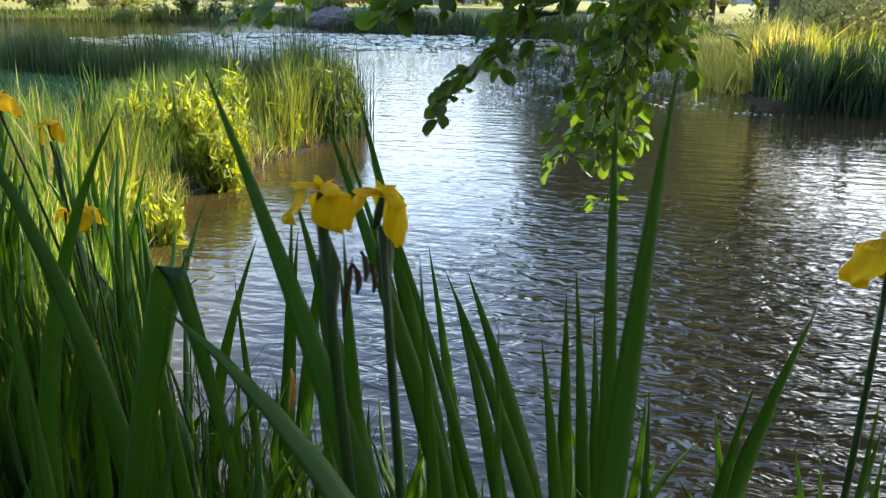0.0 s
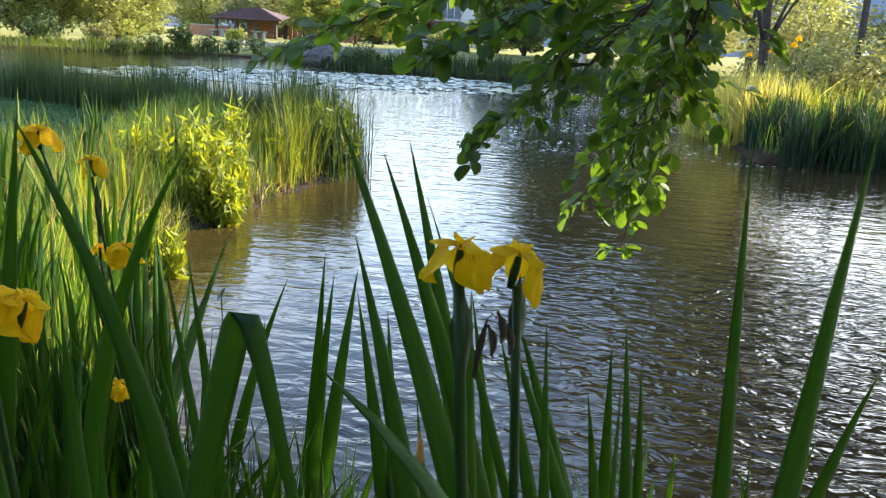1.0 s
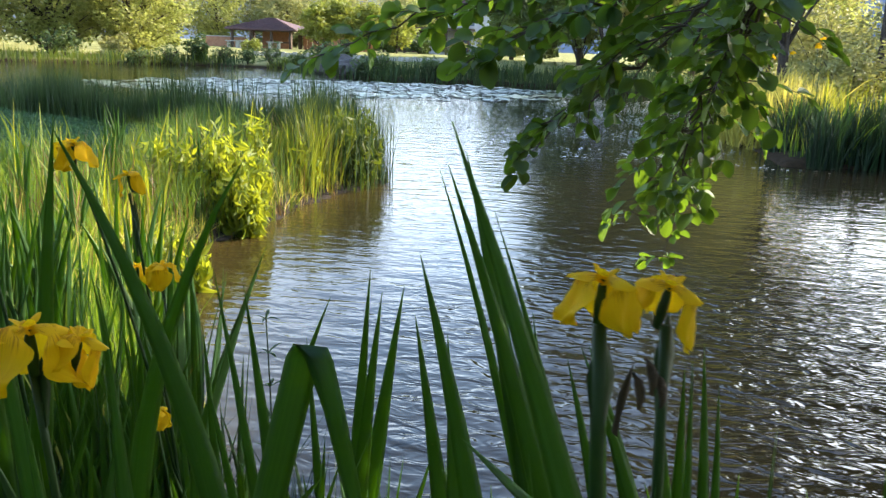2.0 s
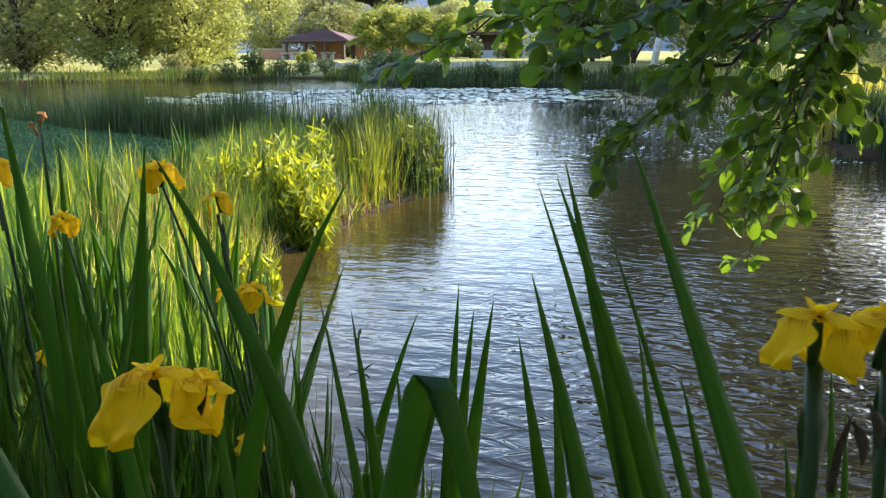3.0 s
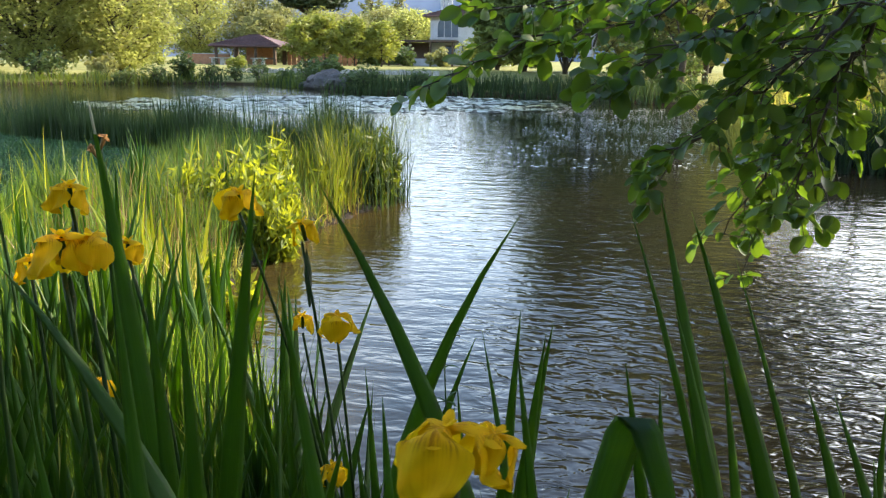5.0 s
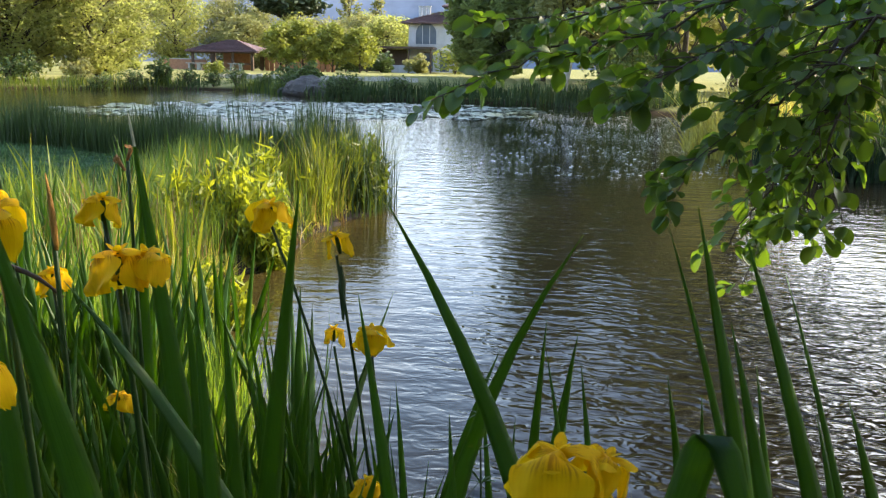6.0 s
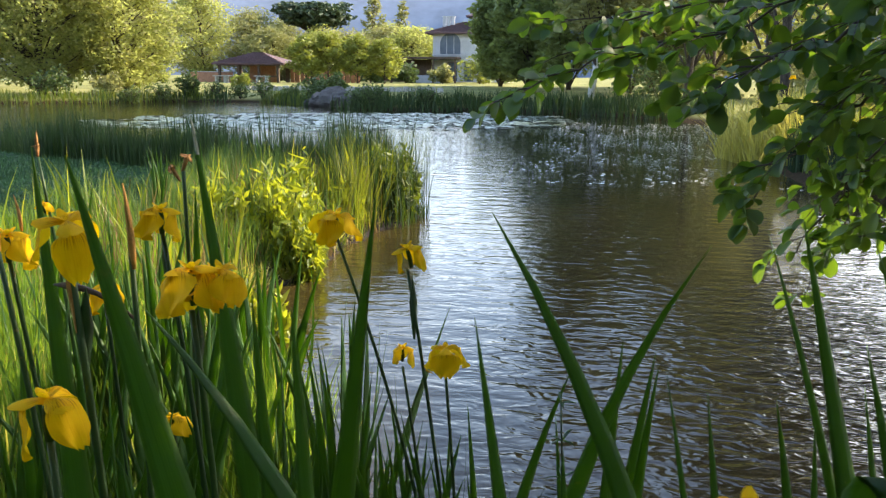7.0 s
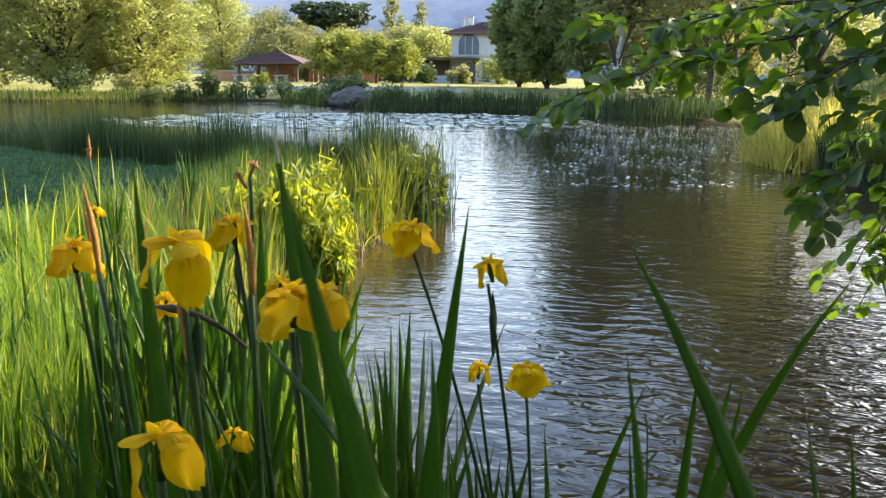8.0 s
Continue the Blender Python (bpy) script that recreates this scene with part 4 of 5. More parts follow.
# ---- floating leaves ----
def pads(n, keep, box_lims, r0, r1, tilt, mat, name, label, category, cut=True):
    x0, x1, y0, y1 = box_lims
    xy = scatter(n, x0, x1, y0, y1, keep)
    verts, faces = [], []
    for x, y in xy:
        r = RND.uniform(r0, r1)
        a0 = RND.uniform(0, 6.28)
        tx, ty = RND.gauss(0, tilt), RND.gauss(0, tilt)
        o = len(verts)
        zc = 0.006 + r * (abs(tx) + abs(ty)) * 0.9
        verts.append((x, y, zc))
        k = 9
        span = 5.9 if cut else 6.283
        for j in range(k):
            a = a0 + span * j / (k - (1 if cut else 0))
            dx, dy = r * math.cos(a), r * 0.92 * math.sin(a)
            verts.append((x + dx, y + dy, zc + dx * tx + dy * ty + 0.004 * math.sin(3 * a)))
        for j in range(k - 1 if cut else k):
            faces.append((o, o + 1 + j, o + 1 + (j + 1) % k))
    return tagged(new(name, mesh_of(name, verts, faces, mat, False)), label, category, kind="stuff")


def lily_zone(x, y):
    a = (x + 10.0) / 8.6
    b = (y - 32.0 - 0.25 * (x + 10)) / 6.5
    return (a * a + b * b < 1 + 0.25 * np.sin(2.1 * x) * np.sin(1.7 * y)) & (shore_distance(x, y) < -0.4) & (np.sin(1.3 * x + 2.0 * y) + np.sin(2.7 * y - 0.8 * x) > -1.1)


pads(14000, lily_zone, (-20, -1.2, 24, 41), 0.06, 0.14, 0.085, M_PAD, "lily_pads", "pale shining water-lily pads on the far water", "lily pads")
# tiny leaves whose white colour imitates sparkles on the water
pads(3000, lambda x, y: (shore_distance(x, y) < -0.3) & (x > -2.2 + 0.02 * (y - 17)) & (np.sin(1.9 * x + 1.1 * y) + np.sin(0.9 * x - 1.6 * y) > -0.6), (-3, 4.5, 14, 33), 0.014, 0.032, 0.16, M_FLOAT, "floating_leaves", "small floating leaves, near-white in place of sun glints", "floating leaves", False)


# ---- the leafy shrub on the spit ----
def willow_shrub(x, y, h, r, count, label, mat=None):
    """Upright leafy shoots in a dome, each set with pointed leaves from its lower third to the tip."""
    z = float(ground_height(x, y)) - 0.03
    s = thing("leafy_shrub", x, y, z, label, "shrub", "yellow-green shrubs on the spit")
    stems, cents, sizes = [], [], []
    for k in range(count):
        a, q = RND.uniform(0, 6.283), math.sqrt(RND.random())
        top = np.array((r * q * math.cos(a), r * q * math.sin(a), h * (0.42 + 0.58 * math.sqrt(max(0, 1 - q * q))) * RND.uniform(0.55, 1.15)))
        path = bezier((0.5 * top[0], 0.5 * top[1], 0), (0.95 * top[0], 0.95 * top[1], top[2] * 0.5), top, 6)
        stems.append(tube(path, np.linspace(0.006, 0.002, 7), 4))
        for j, u in enumerate(np.linspace(0.15, 1.0, 17)):
            f = min(5.999, u * 6)
            p = path[int(f)] * (1 - f % 1) + path[int(f) + 1] * (f % 1)
            w = 0.042 * (1.15 - 0.75 * u)
            cents.append(p + np.array((w * math.cos(2.4 * j + k), w * math.sin(2.4 * j + k), RND.gauss(0, 0.010))))
            sizes.append(0.062 * (1.1 - 0.4 * u))
    part("stem", mesh_of("stem", *joined(stems), M_STEM), s)
    part("foliage", mesh_of("foliage", *leaf_cloud(np.array(cents), np.array(sizes), 0.6, 2.9, 1.1), mat or M_SHRUB, False), s)


willow_shrub(-3.42, 7.35, 0.74, 0.46, 95, "bushy yellow-green leafy shrub glowing in the sun")
willow_shrub(-3.08, 7.02, 0.52, 0.24, 50, "bushy yellow-green leafy shrub glowing in the sun")
willow_shrub(-3.85, 7.1, 0.66, 0.24, 20, "slender yellow-green leafy shoots among reeds")
willow_shrub(-3.55, 8.5, 0.8, 0.2, 14, "slender yellow-green leafy shoots among reeds")
willow_shrub(-3.0, 9.95, 0.80, 0.42, 110, "dark green leafy shrub at the tip of the spit", M_REED)
willow_shrub(-3.25, 9.1, 0.6, 0.22, 26, "yellow-green leafy shoots among reeds")
willow_shrub(-2.75, 5.35, 0.55, 0.22, 16, "yellow-green leafy shoots on the muddy bank")


# ---- yellow irises ----
LEAF_N = 12


def iris_leaf(parent, origin, tip, base, width, bow=(0, 0, 0), facing=None, name="leaf"):
    """One sword leaf from its foot to its tip; bow shifts the middle."""
    o = np.array(origin)
    t, b = np.array(tip) - o, np.array(base) - o
    mid = (t + b) / 2 + np.array(bow) * 2
    side = facing if facing is not None else (1.0, 0.35, 0.0)
    v, f, uv = sword(bezier(b, mid, t, LEAF_N), width * 1.5, side)
    return part(name, mesh_of("leaf", v, f, M_IRIS, True, uv), parent)


def petal(length, width, arch, cup, tip_drop, rows=9, cols=6, ruffle=0.20):
    """A petal that leaves the throat outwards along +x, arches, then hangs."""
    v, uv, f = [], [], []
    for i in range(rows + 1):
        u = i / rows
        a = arch - tip_drop * u ** 0.75
        if i == 0:
            px, pz, run = 0.0, 0.0, 0.0
        else:
            px += length / rows * math.cos(a)
            pz += length / rows * math.sin(a)
        w = width * 0.5 * (0.22 + 0.95 * math.sin(math.pi * min(1, u * 0.93 + 0.03)) ** 0.85 * (0.35 + 0.65 * min(1, u * 1.9)))
        for j in range(cols + 1):
            s = -1 + 2 * j / cols
            z = pz - cup * w * s * s + ruffle * width * 0.25 * math.sin(4.2 * s + 4 * u) * u
            v.append((px - 0.25 * w * s * s * max(0, u - 0.6), s * w, z))
            uv.append((j / cols, u))
    for i in range(rows):
        for j in range(cols):
            k = i * (cols + 1) + j
            f.append((k, k + 1, k + cols + 2, k + cols + 1))
    return v, f, uv


def fall_petal(length, width, rise, ruffle, rows=16, cols=8):
    """A fall: a narrow channelled claw reaching out, then a broad rounded blade that hangs with a wavy rim."""
    v, uv, f = [], [], []
    px = pz = 0.0
    for i in range(rows + 1):
        u = i / rows
        bend = min(1.0, max(0.0, (u - 0.14) / 0.38))
        a = rise - (rise + 1.42) * bend * bend * (3 - 2 * bend) + 0.25 * max(0.0, u - 0.75) / 0.25 * ruffle
        if i:
            px += length / rows * math.cos(a)
            pz += length / rows * math.sin(a)
        blade = max(0.0, (u - 0.26) / 0.74)
        w = width * 0.5 * (0.17 + 0.83 * math.sin(math.pi * min(1.0, 0.06 + 0.90 * blade ** 0.82)) ** 0.62 if blade > 0 else 0.17)
        for j in range(cols + 1):
            s = -1 + 2 * j / cols
            wave = ruffle * width * (0.10 * math.sin(5.0 * s + 6 * u) + 0.20 * math.sin(11 * u + 4 * s + 1) * s * s) * u
            fold = (0.55 - 0.40 * min(1.0, blade * 2)) * w * s * s
            out = 0.06 * width * math.cos(3 * math.pi * s) * max(0.0, u - 0.8) / 0.2
            v.append((px - fold * math.sin(-a) + (wave + out) * math.sin(-a), s * w, pz - fold * math.cos(a) + (wave + out) * math.cos(a) - out))
            uv.append((j / cols, u))
    for i in range(rows):
        for j in range(cols):
            k = i * (cols + 1) + j
            f.append((k, k + 1, k + cols + 2, k + cols + 1))
    return v, f, uv


def fall_mesh(*how):
    v, f, uv = fall_petal(*how)
    return mesh_of("fall", v, f, M_PETAL, True, uv)


FALL = fall_mesh(0.076, 0.040, 0.42, 0.6)
FALL_WIDE = fall_mesh(0.075, 0.063, 0.32, 0.7)
FALL_CRUMPLED = fall_mesh(0.073, 0.058, 0.48, 1.1)
STANDARD = mesh_of("standard", *petal(0.019, 0.010, 1.25, 0.3, 0.9, 6, 4)[:2], M_PETAL, True, petal(0.019, 0.010, 1.25, 0.3, 0.9, 6, 4)[2])
STYLE = mesh_of("style_arm", *petal(0.036, 0.024, 0.50, 0.5, 1.0, 7, 4)[:2], M_PETAL, True, petal(0.036, 0.024, 0.50, 0.5, 1.0, 7, 4)[2])
THROAT = mesh_of("throat", *tube([(0, 0, -0.040), (0, 0, -0.022), (0, 0, -0.006), (0, 0, 0.002)], [0.0042, 0.0056, 0.0045, 0.002], 8), M_STEM)


def iris_flower(parent, origin, at, turn=0.0, scale=1.0, tilt=(0, 0), wide=True, label="bright yellow iris flower"):
    o = Vector(at) - Vector(origin)
    fl = part("flower", THROAT, parent, label, Matrix.Translation(o) @ pose(0, 0, 0, tilt[0], tilt[1], turn) @ Matrix.Scale(scale, 4))
    for k in range(3):
        r = RND.uniform(-8, 8)
        part("fall", (FALL_WIDE if RND.random() < 0.65 else FALL_CRUMPLED) if wide else FALL, fl, "", pose(0, 0, 0, RND.uniform(-12, 12), RND.uniform(-14, 14), 120 * k + r) @ Matrix.Scale(RND.uniform(0.88, 1.12), 4))
        part("style_arm", STYLE, fl, "", pose(0, 0, 0.004, 0, RND.uniform(-6, 6), 120 * k + r))
        part("standard", STANDARD, fl, "", pose(0, 0, 0.002, 0, RND.uniform(-8, 4), 120 * k + 60 + r))
    return fl


def iris_stem(parent, origin, foot, top, bow=(0, 0, 0), r=0.0055):
    o = np.array(origin)
    a, c = np.array(foot) - o, np.array(top) - o
    return part("stem", mesh_of("stem", *tube(bezier(a, (a + c) / 2 + np.array(bow) * 2, c, 10), np.linspace(r * 1.25, r * 0.75, 11), 7), M_STEM), parent)


def bract(parent, origin, at, length=0.09, mat=None, lean=(0.0, 0.0), width=0.016):
    o = np.array(at) - np.array(origin)
    v, f, uv = sword(bezier(o, o + np.array((lean[0] * 0.3, lean[1] * 0.3, length * 0.5)), o + np.array((lean[0], lean[1], length)), 7), width, (1, 0.5, 0), 0.004, 0.3)
    return part("bract", mesh_of("bract", v, f, mat or M_STEM, True, uv), parent)


def bud(parent, origin, at, length=0.07, lean=(0.01, 0.0)):
    o = np.array(at) - np.array(origin)
    pts = bezier(o, o + np.array((0, 0, length * 0.5)), o + np.array((lean[0], lean[1], length)), 6)
    return part("bud", mesh_of("bud", *tube(pts, [0.0026, 0.0034, 0.0038, 0.0035, 0.0028, 0.0017, 0.0006], 7), M_BUD), parent, "closed brownish flower bud")


DRY_PETAL = mesh_of("withered_petal", *fall_petal(0.025, 0.011, 0.9, 1.2)[:2], M_DRY)
DRY_HEAD = mesh_of("withered_flower", *tube([(0, 0, -0.028), (0, 0, -0.012), (0.002, 0, 0.003), (0.004, 0.001, 0.013)], [0.003, 0.0045, 0.005, 0.0022], 8), M_DRY)


def withered_flower(parent, origin, at, tilt=0.0, spear=0.0):
    """A spent flower: a crumpled brown head with shrivelled petals."""
    o = Vector(at) - Vector(origin)
    head = part("withered_flower", DRY_HEAD, parent, "shrivelled orange-brown spent flower", Matrix.Translation(o) @ pose(0, 0, 0, 0, tilt, 0))
    for k in range(4):
        part("withered_petal", DRY_PETAL, head, "", pose(0, 0, 0.004, RND.uniform(-40, 40), RND.uniform(-60, 30), 90 * k + RND.uniform(-30, 30)) @ Matrix.Scale(RND.uniform(0.7, 1.1), 4))
    if spear:
        part("dry_tip", mesh_of("dry_tip", *tube([(0, 0, 0.0), (0, 0, spear * 0.5), (0.003, 0, spear)], [0.004, 0.005, 0.0006], 7), M_DRY), head)


def dry_tip(parent, origin, tip, below):
    """The bleached end of a leaf: a slim folded sliver laid over its tip."""
    o = np.array(origin)
    t, b = np.array(tip) + np.array((-0.001, 0, 0.004)) - o, np.array(below) - o
    v, f, uv = sword(bezier(b, (t + b) / 2, t, 5), 0.0055, (1.0, 0.35, 0.0), 0.0022, 0.9)
    part("dry_tip", mesh_of("dry_tip", v, f, M_DRY_TIP, True, uv), parent, "bleached straw-white leaf tip")


def water_weed(x, y, top, label):
    """A slender upright weed with narrow leaflets in whorls."""
    p, o = plant(x, y, label, "slender weeds at the waterline")
    rise = top - o[2]
    path = bezier((0, 0, 0), (0.01, 0, rise * 0.5), (-0.015, 0, rise), 12)
    part("stem", mesh_of("stem", *tube(path, np.linspace(0.004, 0.0016, 13), 6), M_STEM), p)
    for k in range(6, 13):
        for j in range(4):
            a = 1.57 * j + 0.8 * k
            ln = 0.060 * (1.15 - 0.05 * k)
            end = path[k] + np.array((ln * math.cos(a), ln * math.sin(a), ln * RND.uniform(-0.1, 0.6)))
            v, f, uv = sword(bezier(path[k], (path[k] + end) / 2 + np.array((0, 0, 0.01)), end, 4), 0.008, (-math.sin(a), math.cos(a), 0.1), 0.0008, 0.5)
            part("leaflet", mesh_of("leaflet", v, f, M_IRIS, True, uv), p)


def plant(x, y, label, group="yellow irises on the bank"):
    z = max(float(ground_height(x, y)), -0.1) - 0.03
    return thing("iris_plant", x, y, z, label, "iris", group), (x, y, z)


# -- the pair of flowers over the water, with the long leaf before them
p, o = plant(0.16, 0.96, "flowering yellow iris with two open blooms")
iris_leaf(p, o, (-0.09, 0.929, 1.612), (0.25, 0.93, 0.25), 0.031, (0.048, 0, 0))
iris_leaf(p, o, (-0.042, 0.744, 1.440), (0.33, 0.84, 0.45), 0.024, (0.03, 0, 0.14), (0.5, 1.0, 0.6))
iris_leaf(p, o, (0.040, 0.945, 1.450), (0.12, 0.98, 0.25), 0.028, (-0.01, 0, 0))
iris_leaf(p, o, (0.112, 0.965, 1.425), (0.17, 1.00, 0.25), 0.019, (0.005, 0, 0))
iris_leaf(p, o, (0.19, 0.99, 1.36), (0.22, 1.02, 0.25), 0.014, (0.0, 0, 0))
iris_leaf(p, o, (-0.02, 1.01, 1.30), (0.10, 1.04, 0.25), 0.022, (0.0, 0, 0))
iris_stem(p, o, (0.14, 0.97, 0.25), (0.034, 0.90, 1.472), (-0.01, 0, 0), 0.0075)
iris_stem(p, o, (0.15, 0.98, 0.25), (0.084, 0.925, 1.465), (0.0, 0, 0), 0.006)
iris_flower(p, o, (0.034, 0.900, 1.503), 205, 0.80, (4, -6))
iris_flower(p, o, (0.084, 0.928, 1.494), 330, 0.82, (-6, 10), False)
bract(p, o, (0.086, 0.93, 1.39), 0.085, M_STEM, (0.0, 0.0), 0.020)
bract(p, o, (0.040, 0.905, 1.375), 0.09, M_STEM, (-0.004, 0.0), 0.026)
bract(p, o, (0.052, 0.905, 1.38), 0.06, M_WITHER, (0.010, 0.0), 0.009)
for dx, dz in ((0.070, 1.445), (0.078, 1.435), (0.062, 1.432)):
    part("withered_petal", mesh_of("withered_petal", *tube(bezier((dx - o[0], 0.905 - o[1], dz - o[2]), (dx + 0.010 - o[0], 0.90 - o[1], dz - 0.012 - o[2]), (dx + 0.006 - o[0], 0.895 - o[1], dz - 0.026 - o[2]), 4), [0.002, 0.0035, 0.004, 0.003, 0.001], 6), M_WITHER), p, "shrivelled dark brown petal")
part("withered_petal", mesh_of("withered_petal", *tube(bezier((0.01 - o[0], 0.873 - o[1], 1.335 - o[2]), (0.016 - o[0], 0.87 - o[1], 1.31 - o[2]), (0.005 - o[0], 0.875 - o[1], 1.285 - o[2]), 4), [0.001, 0.003, 0.004, 0.003, 0.001], 6), M_BUD), p)

# -- tall leaves at the water's side
p, o = plant(0.33, 0.93, "tall clump of broad green iris leaves")
iris_leaf(p, o, (0.330, 0.808, 1.635), (0.31, 0.84, 0.25), 0.031, (-0.022, 0, 0))
iris_leaf(p, o, (0.291, 1.038, 1.600), (0.37, 1.04, 0.25), 0.022, (-0.005, 0, 0))
iris_leaf(p, o, (0.36, 1.16, 1.22), (0.40, 1.10, 0.25), 0.02, (0, 0, 0))

p, o = plant(0.50, 1.62, "clump of upright iris leaves with one bloom")
iris_leaf(p, o, (0.682, 1.70, 1.158), (0.50, 1.68, 0.2), 0.036, (-0.03, 0, 0))
iris_leaf(p, o, (0.600, 1.72, 1.00), (0.48, 1.68, 0.2), 0.024, (-0.01, 0, 0))
iris_leaf(p, o, (0.56, 1.60, 0.93), (0.50, 1.62, 0.2), 0.02, (-0.01, 0, 0))
iris_leaf(p, o, (0.86, 1.60, 1.06), (0.72, 1.60, 0.2), 0.026, (0.0, 0, 0))
iris_leaf(p, o, (0.80, 1.63, 0.98), (0.70, 1.60, 0.2), 0.026, (0.0, 0, 0))
iris_stem(p, o, (0.60, 1.32, 0.2), (0.628, 1.228, 1.36), (0.015, 0, 0))
iris_flower(p, o, (0.628, 1.228, 1.40), 200, 1.1, (5, 0))
iris_leaf(p, o, (0.66, 1.27, 1.20), (0.62, 1.33, 0.2), 0.02, (0.01, 0, 0))

p, o = plant(0.28, 1.92, "clump of upright iris leaves at the waterline")
iris_leaf(p, o, (0.245, 1.90, 1.127), (0.32, 1.92, 0.1), 0.024, (0.01, 0, 0))
iris_leaf(p, o, (0.180, 1.90, 0.964), (0.28, 1.90, 0.1), 0.026, (0.01, 0, 0))
iris_leaf(p, o, (0.290, 1.95, 1.02), (0.33, 1.95, 0.1), 0.022, (0.01, 0, 0))
iris_leaf(p, o, (0.225, 2.00, 1.04), (0.27, 2.00, 0.1), 0.028, (0.0, 0, 0))
iris_leaf(p, o, (0.025, 1.824, 1.127), (0.25, 1.85, 0.15), 0.036, (0.035, 0, 0))
iris_leaf(p, o, (-0.015, 1.87, 1.08), (0.17, 1.87, 0.15), 0.026, (0.02, 0, 0))

# -- the forked leaf and its neighbours
p, o = plant(0.05, 1.90, "iris clump with a forked pair of tall leaves")
iris_leaf(p, o, (-0.253, 1.982, 1.461), (0.03, 1.98, 0.15), 0.033, (0.012, 0, 0))
iris_leaf(p, o, (-0.310, 1.985, 1.425), (0.02, 1.985, 0.15), 0.016, (0.02, 0, 0.03))
iris_leaf(p, o, (-0.10, 2.02, 1.12), (0.03, 2.0, 0.15), 0.022, (0.012, 0, 0))
iris_leaf(p, o, (-0.229, 1.656, 1.478), (0.12, 1.68, 0.2), 0.031, (0.033, 0, 0))
iris_leaf(p, o, (-0.150, 1.68, 1.40), (0.18, 1.70, 0.2), 0.014, (0.02, 0, 0.02))
iris_leaf(p, o, (0.014, 1.631, 1.189), (0.30, 1.65, 0.2), 0.028, (0.035, 0, 0))

# -- the folded leaf
p, o = plant(-0.45, 1.28, "iris clump with one leaf folded over")
fold = np.array([(-0.52, 1.26, 0.25), (-0.487, 1.26, 0.5), (-0.440, 1.26, 0.78), (-0.392, 1.258, 1.03), (-0.352, 1.257, 1.20), (-0.336, 1.257, 1.268), (-0.325, 1.256, 1.288),
                 (-0.310, 1.254, 1.272), (-0.288, 1.250, 1.205), (-0.25, 1.24, 1.06), (-0.205, 1.23, 0.88), (-0.165, 1.22, 0.72)]) - np.array(o)
fold[7:, 1] -= 0.006
fv, ff, fuv = sword(fold, 0.047, (1.0, 0.0, 0.0), 0.0010, 0.95, True)
part("folded_leaf", mesh_of("folded_leaf", fv, ff, M_IRIS, True, fuv), p, "leaf snapped over halfway")
iris_leaf(p, o, (-0.252, 1.566, 1.341), (-0.05, 1.55, 0.2), 0.034, (0.03, 0, 0))
iris_leaf(p, o, (-0.484, 1.405, 1.315), (-0.38, 1.42, 0.25), 0.022, (0.01, 0, 0))
iris_leaf(p, o, (-0.535, 1.41, 1.335), (-0.40, 1.40, 0.25), 0.016, (0.02, 0, 0))
iris_leaf(p, o, (-0.31, 1.798, 1.162), (-0.17, 1.78, 0.2), 0.028, (0.01, 0, 0))
iris_leaf(p, o, (-0.245, 1.80, 1.13), (-0.20, 1.80, 0.2), 0.024, (0.01, 0, 0))
iris_leaf(p, o, (-0.60, 1.50, 1.12), (-0.46, 1.48, 0.2), 0.020, (0.02, 0, 0))

p, o = plant(-0.62, 2.20, "slender iris leaves standing in the shallows")
iris_leaf(p, o, (-0.467, 2.358, 1.054), (-0.59, 2.34, 0.0), 0.032, (-0.008, 0, 0))
iris_leaf(p, o, (-0.548, 2.313, 1.101), (-0.60, 2.31, 0.0), 0.026, (-0.004, 0, 0))
iris_leaf(p, o, (-0.664, 2.337, 1.009), (-0.86, 2.32, 0.0), 0.026, (-0.05, 0, 0.0))
iris_leaf(p, o, (-0.476, 2.166, 1.086), (-0.56, 2.18, 0.0), 0.030, (-0.01, 0, 0))
iris_leaf(p, o, (-0.70, 2.25, 0.92), (-0.62, 2.24, 0.0), 0.018, (0, 0, 0))

water_weed(-0.665, 1.943, 1.07, "slender leafy weed standing at the waterline")

# -- the curved pair of leaves
p, o = plant(-0.58, 1.40, "iris clump with two long curved leaves")
iris_leaf(p, o, (-0.756, 1.36, 1.542), (-0.46, 1.36, 0.25), 0.029, (0.10, 0, 0.04))
iris_leaf(p, o, (-0.489, 1.427, 1.500), (-0.66, 1.43, 0.25), 0.025, (-0.115, 0, 0.06))
iris_leaf(p, o, (-0.752, 1.182, 1.462), (-0.64, 1.20, 0.25), 0.024, (0.02, 0, 0))
iris_leaf(p, o, (-0.575, 1.42, 1.22), (-0.60, 1.42, 0.25), 0.018, (0, 0, 0))
iris_leaf(p, o, (-0.66, 1.32, 1.26), (-0.60, 1.32, 0.25), 0.026, (0, 0, 0))

# -- the low bloom close by
p, o = plant(-0.47, 1.02, "yellow iris with a broad open bloom among leaves")
iris_stem(p, o, (-0.44, 1.04, 0.25), (-0.512, 0.974, 1.345), (0.0, 0, 0))
iris_flower(p, o, (-0.512, 0.974, 1.382), 262, 1.12, (8, -4))
iris_flower(p, o, (-0.468, 0.99, 1.372), 15, 0.85, (-8, 14), False)
bract(p, o, (-0.505, 0.98, 1.28), 0.075, M_STEM, (0.0, 0.0), 0.014)
iris_leaf(p, o, (-0.60, 1.06, 1.28), (-0.48, 1.06, 0.25), 0.022, (0, 0, 0))
